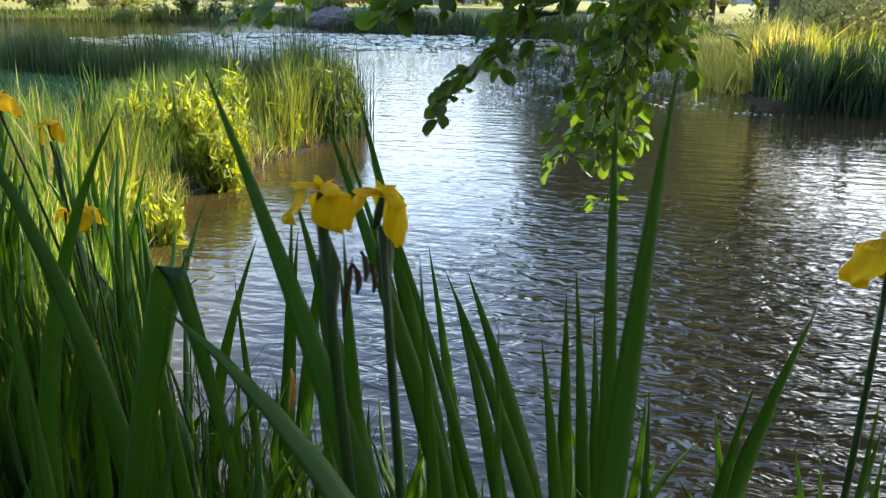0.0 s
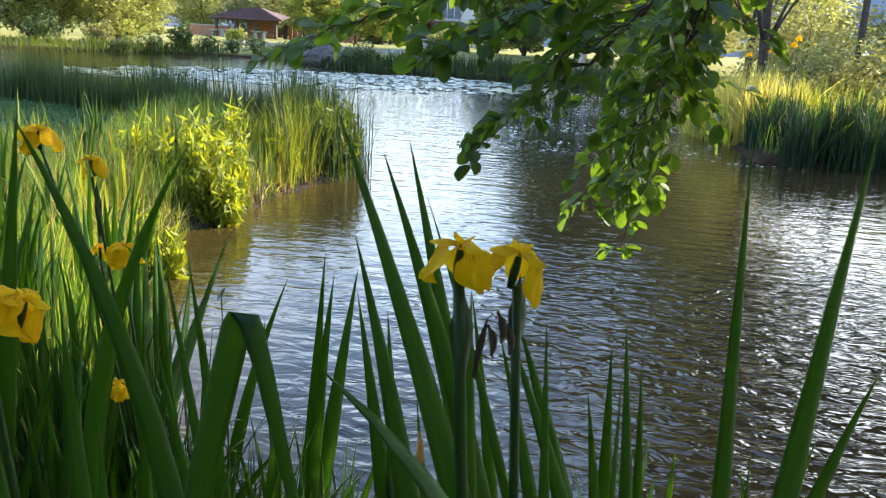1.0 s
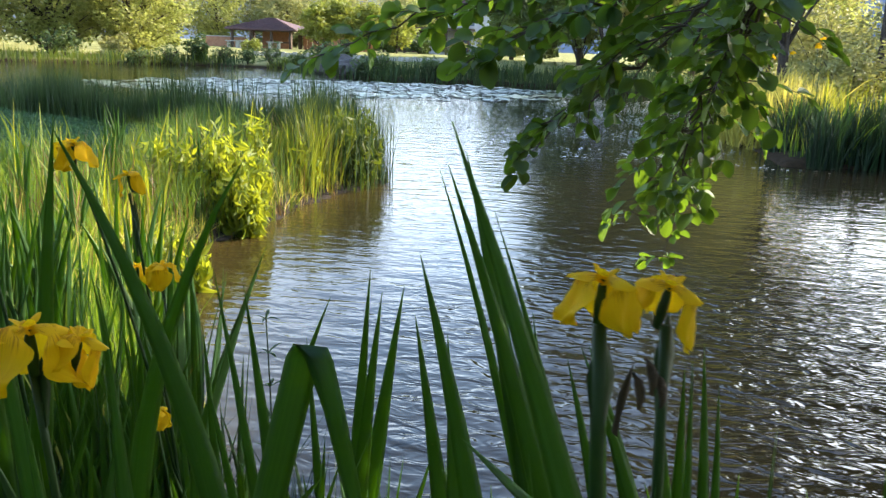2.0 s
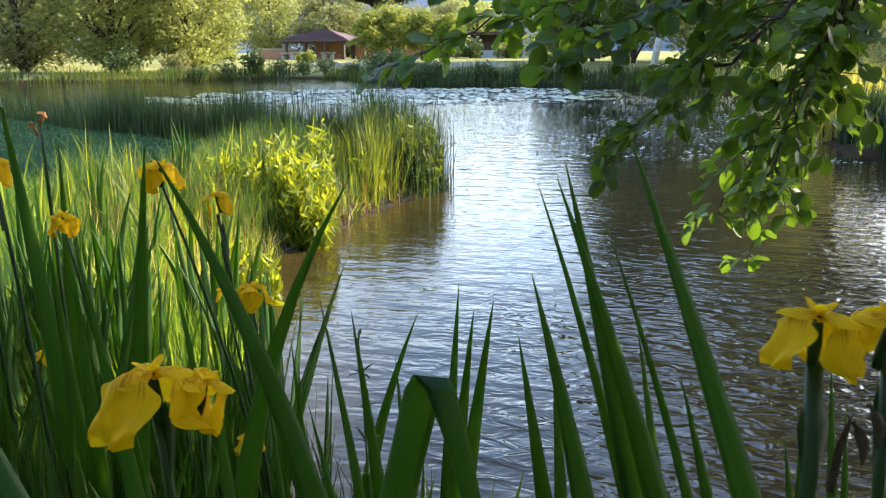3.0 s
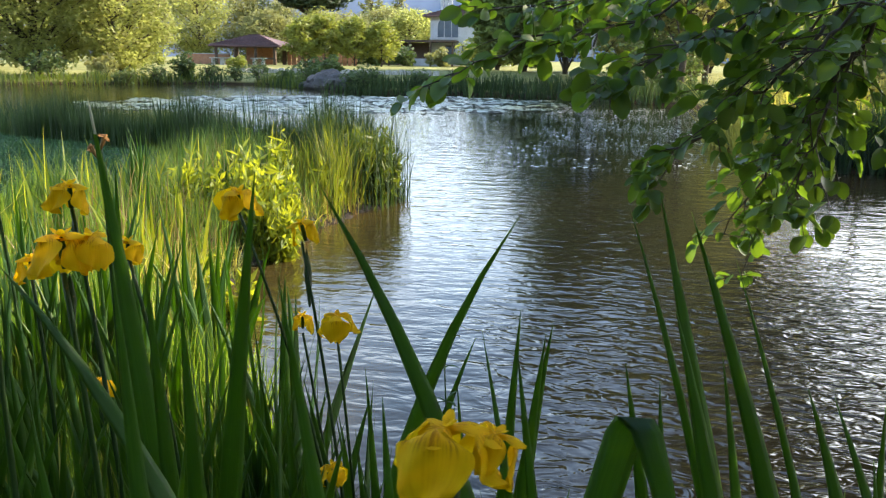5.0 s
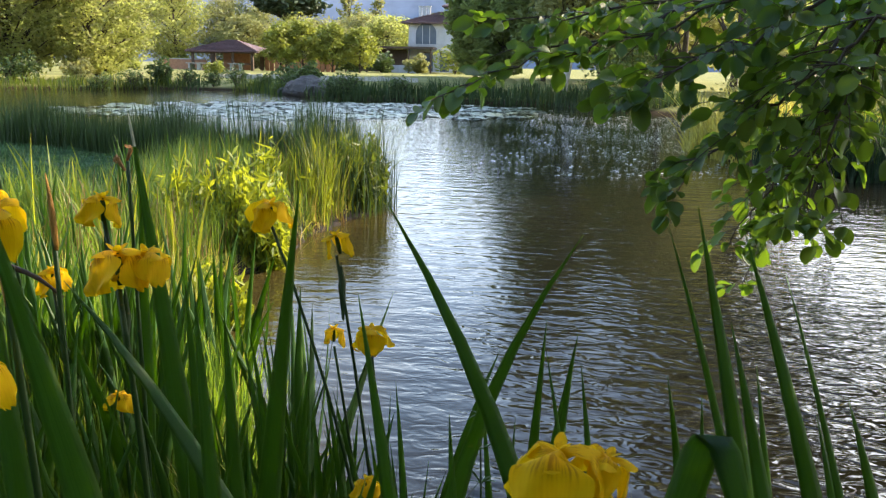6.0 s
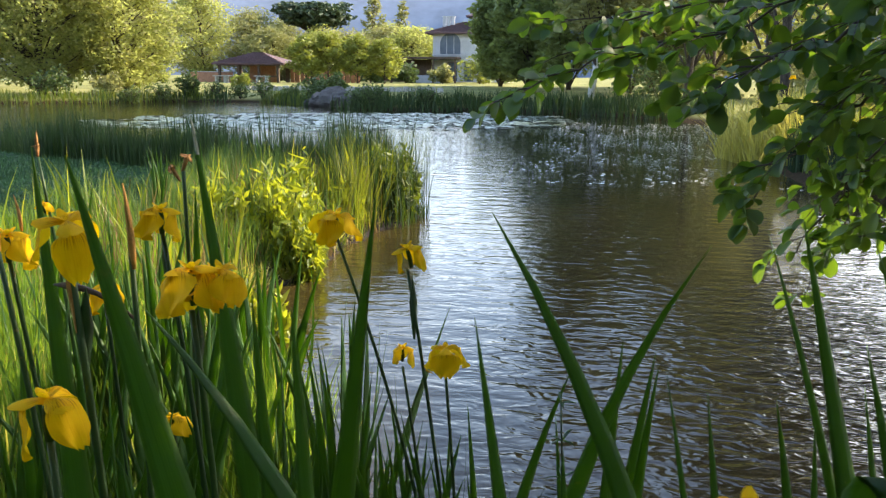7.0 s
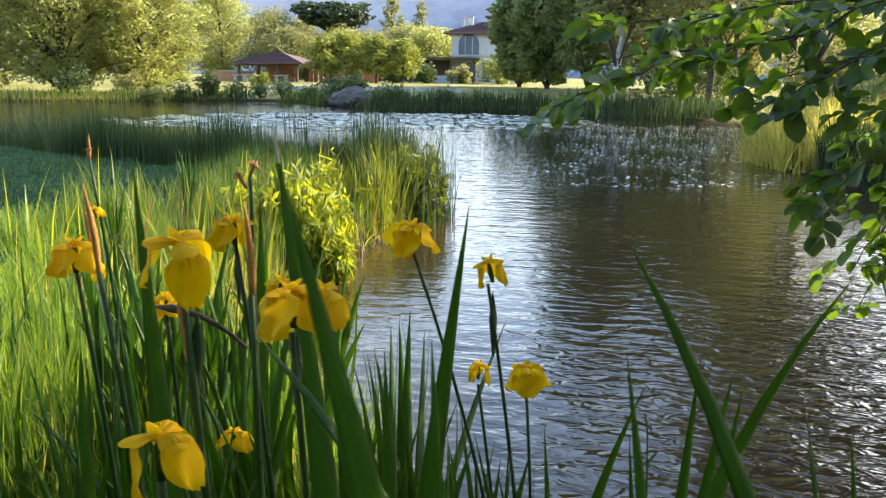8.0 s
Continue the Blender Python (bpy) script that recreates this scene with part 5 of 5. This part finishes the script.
iris_leaf(p, o, (-0.46, 1.10, 1.18), (-0.42, 1.10, 0.25), 0.024, (0, 0, 0))

# -- blooms on slender stems over the shallows
p, o = plant(-0.98, 2.02, "slender yellow irises blooming over the water")
iris_stem(p, o, (-0.90, 2.04, 0.1), (-1.145, 1.967, 1.385), (0.05, 0, 0), 0.0042)
iris_flower(p, o, (-1.145, 1.967, 1.425), 250, 1.15)
iris_stem(p, o, (-0.86, 1.93, 0.1), (-0.988, 1.927, 1.332), (0.02, 0, 0), 0.0042)
iris_flower(p, o, (-0.988, 1.927, 1.372), 220, 0.95, (6, 12), False)
bract(p, o, (-0.975, 1.93, 1.19), 0.13, M_STEM, (-0.004, 0.0), 0.018)
iris_stem(p, o, (-0.92, 2.08, 0.1), (-1.011, 1.983, 1.110), (0.01, 0, 0), 0.004)
iris_flower(p, o, (-1.011, 1.983, 1.150), 240, 0.72, (0, 0), False)
iris_stem(p, o, (-0.88, 2.02, 0.1), (-0.908, 1.908, 1.138), (0.01, 0, 0), 0.004)
iris_flower(p, o, (-0.908, 1.908, 1.178), 285, 0.95)
iris_leaf(p, o, (-0.88, 2.03, 1.02), (-0.84, 2.03, 0.1), 0.018, (0.01, 0, 0))
iris_leaf(p, o, (-1.06, 2.06, 1.02), (-0.96, 2.06, 0.1), 0.016, (0.01, 0, 0))
iris_leaf(p, o, (-1.02, 2.00, 1.00), (-0.80, 2.00, 0.1), 0.016, (0.0, 0, 0))
iris_stem(p, o, (-0.84, 1.86, 0.2), (-0.905, 1.858, 0.82), (0.01, 0, 0), 0.004)
iris_flower(p, o, (-0.905, 1.858, 0.858), 200, 0.85)

# -- tall leaves and blooms of the left clump
p, o = plant(-1.12, 1.58, "tall yellow iris clump with several blooms")
iris_leaf(p, o, (-1.314, 1.702, 1.634), (-1.16, 1.68, 0.25), 0.032, (0.012, 0, 0))
dry_tip(p, o, (-1.314, 1.702, 1.634), (-1.304, 1.700, 1.570))
iris_leaf(p, o, (-0.987, 1.688, 1.516), (-1.12, 1.68, 0.25), 0.030, (-0.008, 0, 0))
iris_leaf(p, o, (-1.20, 1.66, 1.34), (-1.14, 1.66, 0.25), 0.026, (0.0, 0, 0))
iris_stem(p, o, (-1.18, 1.45, 0.25), (-1.150, 1.35, 1.40), (0.02, 0, 0))
iris_flower(p, o, (-1.150, 1.352, 1.452), 240, 1.12, (6, 0))
iris_flower(p, o, (-1.118, 1.375, 1.448), 330, 0.95, (0, 6))
bract(p, o, (-1.150, 1.36, 1.30), 0.10, M_STEM, (0.004, 0.0), 0.017)
iris_stem(p, o, (-1.32, 1.75, 0.25), (-1.435, 1.801, 1.412), (0.02, 0, 0))
iris_flower(p, o, (-1.435, 1.801, 1.452), 250, 1.1)
bract(p, o, (-1.43, 1.80, 1.30), 0.11, M_STEM, (0.0, 0.0), 0.015)
iris_stem(p, o, (-1.30, 1.98, 0.25), (-1.422, 1.979, 1.262), (0.03, 0, 0))
iris_flower(p, o, (-1.422, 1.979, 1.298), 230, 1.05)
iris_leaf(p, o, (-1.10, 1.60, 1.30), (-1.06, 1.58, 0.25), 0.028, (0.0, 0, 0))

# -- the nearest clump
p, o = plant(-0.96, 1.02, "broad iris leaves and blooms low on the bank")
iris_leaf(p, o, (-0.921, 0.774, 1.661), (-0.72, 0.86, 0.3), 0.038, (0.030, 0, 0))
iris_leaf(p, o, (-0.925, 1.118, 1.481), (-0.87, 1.12, 0.25), 0.027, (0.0, 0, 0))
iris_leaf(p, o, (-1.130, 1.190, 1.455), (-0.66, 1.14, 0.35), 0.024, (0.06, 0, 0.10), (0.5, 1.0, 0.5))
iris_leaf(p, o, (-1.29, 1.25, 1.62), (-1.20, 1.22, 0.3), 0.030, (0.0, 0, 0))
iris_stem(p, o, (-1.12, 1.13, 0.3), (-1.185, 1.152, 1.508), (0.01, 0, 0))
iris_flower(p, o, (-1.185, 1.152, 1.548), 200, 1.0, (-14, 0), False)
bract(p, o, (-1.182, 1.15, 1.43), 0.09, M_BUD, (-0.006, 0.0), 0.010)
bract(p, o, (-1.178, 1.155, 1.38), 0.10, M_STEM, (0.008, 0.0), 0.018)
bud(p, o, (-1.30, 1.19, 1.50), 0.10, (-0.012, 0))
iris_stem(p, o, (-1.20, 1.18, 0.3), (-1.30, 1.19, 1.505), (0.02, 0, 0), 0.004)
bud(p, o, (-1.106, 1.144, 1.505), 0.09, (-0.006, 0))
iris_stem(p, o, (-1.10, 1.16, 0.3), (-1.108, 1.144, 1.54), (0.0, 0, 0), 0.004)
iris_stem(p, o, (-1.16, 1.12, 0.3), (-1.184, 1.093, 1.335), (0.0, 0, 0))
iris_flower(p, o, (-1.184, 1.093, 1.372), 225, 1.05, (4, 0), False)
iris_leaf(p, o, (-1.02, 1.08, 1.30), (-0.92, 1.10, 0.3), 0.030, (0.0, 0, 0))
iris_leaf(p, o, (-1.10, 1.00, 1.32), (-1.00, 1.02, 0.3), 0.028, (0.0, 0, 0))
part("bract", mesh_of("curled_bract", *tube(bezier((-1.14 - o[0], 1.2 - o[1], 1.43 - o[2]), (-1.19 - o[0], 1.21 - o[1], 1.468 - o[2]), (-1.255 - o[0], 1.22 - o[1], 1.462 - o[2]), 6), [0.002, 0.002, 0.003, 0.003, 0.004, 0.005, 0.001], 6), M_WITHER), p, "curled brown bract")

p, o = plant(-1.70, 1.85, "sunlit yellow irises with narrow leaves")
iris_stem(p, o, (-1.66, 1.80, 0.3), (-1.724, 1.748, 1.36), (0.01, 0, 0))
iris_flower(p, o, (-1.724, 1.748, 1.402), 255, 1.25)
bud(p, o, (-1.70, 1.76, 1.41), 0.07, (-0.01, 0))
iris_stem(p, o, (-1.66, 2.0, 0.3), (-1.702, 2.016, 1.20), (0.01, 0, 0))
iris_flower(p, o, (-1.702, 2.016, 1.235), 230, 0.95)
iris_stem(p, o, (-1.55, 2.06, 0.3), (-1.569, 2.043, 0.89), (0.0, 0, 0))
iris_flower(p, o, (-1.569, 2.043, 0.925), 215, 0.9)
iris_stem(p, o, (-1.52, 2.08, 0.3), (-1.508, 2.039, 1.50), (0.0, 0, 0))
withered_flower(p, o, (-1.500, 2.039, 1.525), 22)
withered_flower(p, o, (-1.535, 2.045, 1.500), -35)
iris_leaf(p, o, (-1.511, 2.097, 1.46), (-1.55, 2.1, 0.3), 0.028, (0.0, 0, 0))
iris_stem(p, o, (-2.10, 2.5, 0.3), (-2.205, 2.523, 1.47), (0.02, 0, 0))
withered_flower(p, o, (-2.205, 2.523, 1.495), 0, 0.05)
iris_flower(p, o, (-2.19, 2.50, 1.335), 240, 0.7, (0, 20), False)


# -- clumps filling the bank: a few built, then copied
def iris_clump(x, y, tall, count, label):
    p, o = plant(x, y, label, "iris clumps on the bank")
    fan = RND.uniform(-0.5, 0.5)
    for k in range(count):
        s = (k - (count - 1) / 2) / max(1, count - 1)
        h = tall * (1 - 0.45 * abs(s) - RND.uniform(0, 0.18))
        out = 0.7 * s * h * RND.uniform(0.3, 1.0)
        foot = (x + 0.05 * s, y + RND.uniform(-0.03, 0.03), o[2])
        tip = (x + out * math.cos(fan) + RND.gauss(0, 0.09), y + out * math.sin(fan) + RND.gauss(0, 0.09), o[2] + h)
        a = fan + RND.uniform(-0.7, 0.7)
        iris_leaf(p, o, tip, foot, RND.uniform(0.018, 0.030), (-0.25 * out * math.cos(fan) + RND.gauss(0, 0.03), -0.25 * out * math.sin(fan), 0.03 * h), (math.cos(a), math.sin(a), 0))
    return p, o


protos = [iris_clump(-1.55, 1.35, 1.05, 7, "clump of green sword-shaped iris leaves"), iris_clump(-1.85, 2.75, 1.1, 8, "clump of green sword-shaped iris leaves"),
          iris_clump(-2.2, 2.2, 0.95, 6, "clump of green sword-shaped iris leaves"), iris_clump(-1.35, 2.45, 1.0, 7, "clump of green sword-shaped iris leaves"),
          iris_clump(-0.25, 2.2, 0.72, 6, "low clump of green iris leaves at the waterline"), iris_clump(0.75, 2.3, 0.66, 5, "low clump of green iris leaves at the waterline")]


def fill(n, x0, x1, y0, y1, which, s0, s1, keep=lambda x, y: True):
    made = 0
    while made < n:
        x, y = RND.uniform(x0, x1), RND.uniform(y0, y1)
        if not keep(x, y):
            continue
        made += 1
        z = max(float(ground_height(x, y)), -0.1) - 0.03
        copy_thing(RND.choice(which)[0], pose(x, y, z, 0, 0, RND.uniform(0, 360)) @ Matrix.Scale(RND.uniform(s0, s1), 4))


fill(46, -3.3, -1.25, 1.5, 4.3, protos[:4], 0.8, 1.15, lambda x, y: -0.08 < float(shore_distance(np.array(x), np.array(y))))
fill(20, -2.3, -1.15, 0.95, 1.7, protos[:4], 0.85, 1.1)
fill(12, -1.55, -0.85, 0.95, 1.35, protos[:4], 0.62, 0.82)
fill(13, -2.1, -1.2, 1.15, 2.2, protos[:4], 0.6, 0.82)
fill(9, -1.15, -0.75, 1.45, 2.1, protos[:4], 0.7, 0.92)
fill(15, -1.75, -1.0, 1.6, 2.5, protos[:4], 0.72, 0.95)
fill(26, -1.1, 0.35, 1.35, 2.5, protos[4:], 0.8, 1.2)
fill(12, -1.25, -0.35, 1.25, 2.1, protos[:4], 0.5, 0.68)
fill(14, -0.95, 0.2, 0.95, 1.35, protos[4:], 0.95, 1.25)
fill(10, 0.4, 1.8, 1.5, 2.6, protos[4:], 0.7, 1.1)
fill(18, -5.4, -3.1, 4.2, 10.2, protos[:4], 0.6, 0.95, lambda x, y: 0.1 < float(shore_distance(np.array(x), np.array(y))) < 2.0)
fill(8, 2.9, 5.2, 14.9, 16.5, protos[:4], 1.0, 1.35)
for x, y, z in ((3.22, 15.0, 1.95), (3.30, 15.05, 2.05), (2.62, 15.4, 1.75), (3.5, 18.4, 1.85)):
    p, o = plant(x, y, "tall yellow iris flowering on the far bank")
    iris_stem(p, o, (x, y, o[2]), (x, y, z - 0.03))
    iris_flower(p, o, (x, y, z), RND.uniform(0, 360), 1.3)
reed_bed("pale_stalks", scatter(700, -3.6, -1.2, 1.5, 4.8, near_edge(0.0, 2.6)), 0.5, 1.0, 0.009, M_SEDGE, "pale dry stalks standing among the irises", "stalks", lean=0.3)
# shade between the clumps is put into this grass's dark colour
reed_bed("under_grass", scatter(7000, -3.0, 1.6, 0.75, 2.6, near_edge(-0.3, 2.0)), 0.25, 0.62, 0.007, M_REED_SHADED, "thin grass between the iris clumps, dark as if shaded", "grass", lean=0.3)


# ---- the alder that hangs over the water ----
def alder_leaf(length, w):
    """A rounded leaf with a short stalk, folded slightly along its midrib."""
    v, f = [(0, 0, 0)], []
    outline = [(0.12, 0.20), (0.30, 0.42), (0.55, 0.50), (0.80, 0.40), (0.97, 0.16)]
    mid = [(0.12, 0), (0.30, 0), (0.55, 0), (0.80, 0), (1.0, 0)]
    for (a, b), (c, d) in zip(outline, mid):
        v += [(a * length, b * w * 0.9, 0.42 * b * w - 0.12 * length * a * a), (c * length, 0, -0.12 * length * c * c), (a * length, -b * w * 0.9, 0.42 * b * w - 0.12 * length * a * a + 0.05 * w * math.sin(7 * a))]
    f += [(0, 2, 1), (0, 3, 2)]
    for k in range(4):
        i = 1 + 3 * k
        f += [(i, i + 1, i + 4, i + 3), (i + 1, i + 2, i + 5, i + 4)]
    return mesh_of("leaf", v, f, M_ALDER)


ALDER_LEAVES = [alder_leaf(0.070, 0.052), alder_leaf(0.080, 0.058), alder_leaf(0.054, 0.043), alder_leaf(0.064, 0.051)]
alder = thing("alder_tree", 4.3, 1.4, float(ground_height(4.3, 1.4)) - 0.05, "overhanging alder with drooping leafy branches", "tree")
AO = np.array(alder.matrix_basis.translation)
trunk_path = bezier((0, 0, 0), (-0.1, 0.3, 2.0), (-0.5, 0.8, 5.2), 10)
part("trunk", mesh_of("trunk", *tube(trunk_path, np.linspace(0.16, 0.05, 11), 10), M_BARK), alder)


def boughs():
    """The great limbs that carry the crown and the drooping branches."""
    ways = [(6, (3.2, 2.9, 3.6), (2.5, 3.1, 2.7)), (7, (2.6, 2.9, 3.6), (1.15, 3.3, 2.15)), (5, (3.4, 2.0, 3.2), (2.4, 1.7, 2.6)),
            (8, (2.8, 0.8, 4.9), (0.3, 0.1, 3.8)), (9, (3.9, 2.8, 5.6), (3.2, 3.0, 5.2)), (7, (3.6, 3.4, 4.4), (2.4, 4.5, 3.6))]
    return [bezier(trunk_path[k], np.array(b) - AO, np.array(c) - AO, 12) for k, b, c in ways]


BOUGHS = boughs()
for pts in BOUGHS:
    part("limb", mesh_of("limb", *tube(pts, np.linspace(0.055, 0.012, 13), 7), M_BARK), alder)


def hanging(a, b, c, r0=0.0075, r1=0.0022):
    pts = bezier(np.array(a) - AO, np.array(b) - AO, np.array(c) - AO, 14)
    pts[1:-1] += RNG.normal(size=(13, 3)) * 0.012
    limb = part("branch", mesh_of("branch", *tube(pts, np.linspace(r0, r1, 15), 6), M_TWIG), alder)
    return limb, pts


def limb_set():
    """Branch lines that leave the boughs almost level and droop to their tips over the water."""
    ways = [((0.36, 3.3, 2.07), (-0.37, 3.1, 1.87), (-0.94, 3.06, 1.63)),
            ((0.41, 3.5, 2.15), (-0.26, 3.3, 1.89), (-0.78, 3.2, 1.89)),
            ((0.38, 3.0, 2.01), (-0.12, 2.9, 1.78), (-0.34, 2.8, 1.66)),
            ((0.45, 3.1, 2.0), (0.08, 2.95, 1.6), (-0.2, 2.84, 1.38)),
            ((0.5, 3.4, 2.08), (0.46, 3.6, 1.69), (0.32, 4.2, 0.76)),
            ((0.52, 3.2, 1.92), (0.31, 3.4, 1.49), (0.15, 3.7, 1.05)),
            ((0.50, 3.4, 2.02), (0.46, 3.5, 1.65), (0.34, 3.6, 1.3)),
            ((0.52, 3.3, 2.05), (0.47, 3.3, 1.75), (0.30, 3.3, 1.44)),
            ((0.33, 2.9, 2.06), (-0.06, 2.9, 1.93), (-0.54, 3.0, 1.76)),
            ((0.51, 2.8, 1.96), (0.24, 2.8, 1.8), (-0.0, 2.8, 1.63)),
            ((0.39, 3.8, 2.21), (-0.12, 3.8, 2.02), (-0.53, 3.8, 1.91)),
            ((1.1, 3.8, 2.11), (0.77, 3.9, 1.93), (0.33, 4.0, 1.88)),
            ((0.8, 3.2, 2.1), (0.5, 3.2, 1.95), (0.05, 3.3, 1.86)), ((0.50, 3.6, 2.1), (0.40, 3.7, 1.8), (0.20, 3.8, 1.55)),
            ((0.48, 3.3, 2.0), (0.38, 3.2, 1.55), (0.22, 3.15, 1.22)), ((0.52, 3.6, 2.0), (0.44, 3.6, 1.5), (0.30, 3.7, 1.12))]
    for start, mid, tip in ways:
        yield start, mid, tip


leaf_spots, twig_tubes = [], []
for a, b, c in limb_set():
    limb, pts = hanging(a, b, c)
    n = len(pts)
    for k in range(2, n):
        here = pts[k]
        ahead = pts[min(k + 1, n - 1)] - pts[max(k - 1, 0)]
        ahead = ahead / np.linalg.norm(ahead)
        for s in (-1, 1):
            if RND.random() < 0.22:
                continue
            side = np.array((-ahead[1], ahead[0], 0.0)) * s
            level = np.array((ahead[0], ahead[1], 0.45 * ahead[2]))
            flow = level * RND.uniform(0.3, 0.9) + side * RND.uniform(0.5, 1.2) + np.array((RND.gauss(0, 0.3), RND.gauss(0, 0.3), RND.uniform(-0.2, 0.25)))
            flow /= np.linalg.norm(flow)
            ln = RND.uniform(0.08, 0.30) * (1.0 if k < n - 4 else 0.55)
            end = here + flow * ln + np.array((0, 0, -0.22 * ln))
            path = bezier(here, here + flow * ln * 0.6, end, 6)
            twig_tubes.append(tube(path, np.linspace(0.0026, 0.001, 7), 4))
            for u in (2, 3, 5, 6, 6):
                leaf_spots.append((path[u], path[u] - path[u - 1]))
    leaf_spots.append((pts[-1], ahead))
tagged(part("twig_mass", mesh_of("twig_mass", *joined(twig_tubes), M_TWIG), alder), kind="stuff")
RND.shuffle(leaf_spots)
leaf_spots.sort(key=lambda q: q[0][0] + AO[0])


def leaf_pose(spot, flow):
    d = Vector(flow).normalized()
    way = Vector((d.x + RND.gauss(0, 0.55), d.y + RND.gauss(0, 0.55), d.z + RND.gauss(-0.10, 0.30))).normalized()
    q = way.to_track_quat("X", "Z").to_matrix().to_4x4()
    return Matrix.Translation(spot) @ q @ pose(0, 0, 0, RND.gauss(0, 32), 0, 0) @ Matrix.Scale(RND.uniform(0.7, 1.2), 4)


for spot, flow in leaf_spots[:300]:
    part("leaf", RND.choice(ALDER_LEAVES), alder, "", leaf_pose(spot, flow))
mass_v, mass_f = [], []
for spot, flow in leaf_spots[300:]:
    me, m = RND.choice(ALDER_LEAVES), leaf_pose(spot, flow)
    k = len(mass_v)
    mass_v.extend(m @ v.co for v in me.vertices)
    mass_f.extend(tuple(i + k for i in pg.vertices) for pg in me.polygons)
tagged(part("branch_leaves", mesh_of("branch_leaves", mass_v, mass_f, M_ALDER_MASS), alder), kind="stuff")
# the upper crown over the near bank: unseen clusters placed to shade the irises
crown_ends = np.concatenate([RNG.normal(size=(60, 3)) * np.array((0.55, 0.5, 0.36)) + np.array((2.7, 3.0, 2.6)),
                             RNG.normal(size=(30, 3)) * np.array((0.45, 0.5, 0.3)) + np.array((2.6, 1.9, 2.5)),
                             RNG.normal(size=(30, 3)) * np.array((0.6, 0.5, 0.35)) + np.array((2.45, 4.3, 3.4)),
                             RNG.normal(size=(18, 3)) * np.array((0.55, 0.55, 0.28)) + np.array((1.75, 3.2, 3.25)),
                             RNG.normal(size=(40, 3)) * np.array((0.7, 0.8, 0.4)) + np.array((3.4, 2.4, 5.2)),
                             RNG.normal(size=(60, 3)) * np.array((1.3, 1.0, 0.4)) + np.array((0.9, 0.2, 3.7))]) - AO
cp = np.repeat(crown_ends, 95, 0)
cp = cp + RNG.normal(size=cp.shape) * np.array((0.24, 0.24, 0.15))
part("crown", mesh_of("crown", *leaf_cloud(cp, 0.075), M_ALDER_MASS, False), alder)
bough_points = np.concatenate(BOUGHS)
branches = []
for e in crown_ends[::2]:
    back = bough_points[np.argmin(np.linalg.norm(bough_points - e, axis=1) + 0.5 * np.maximum(0, bough_points[:, 2] - e[2]))]
    branches.append(tube(bezier(back, (back + e) / 2 + np.array((0, 0, 0.15)), e, 5), np.linspace(0.014, 0.004, 6), 5))
tagged(part("small_branch", mesh_of("small_branch", *joined(branches), M_TWIG), alder), kind="stuff")
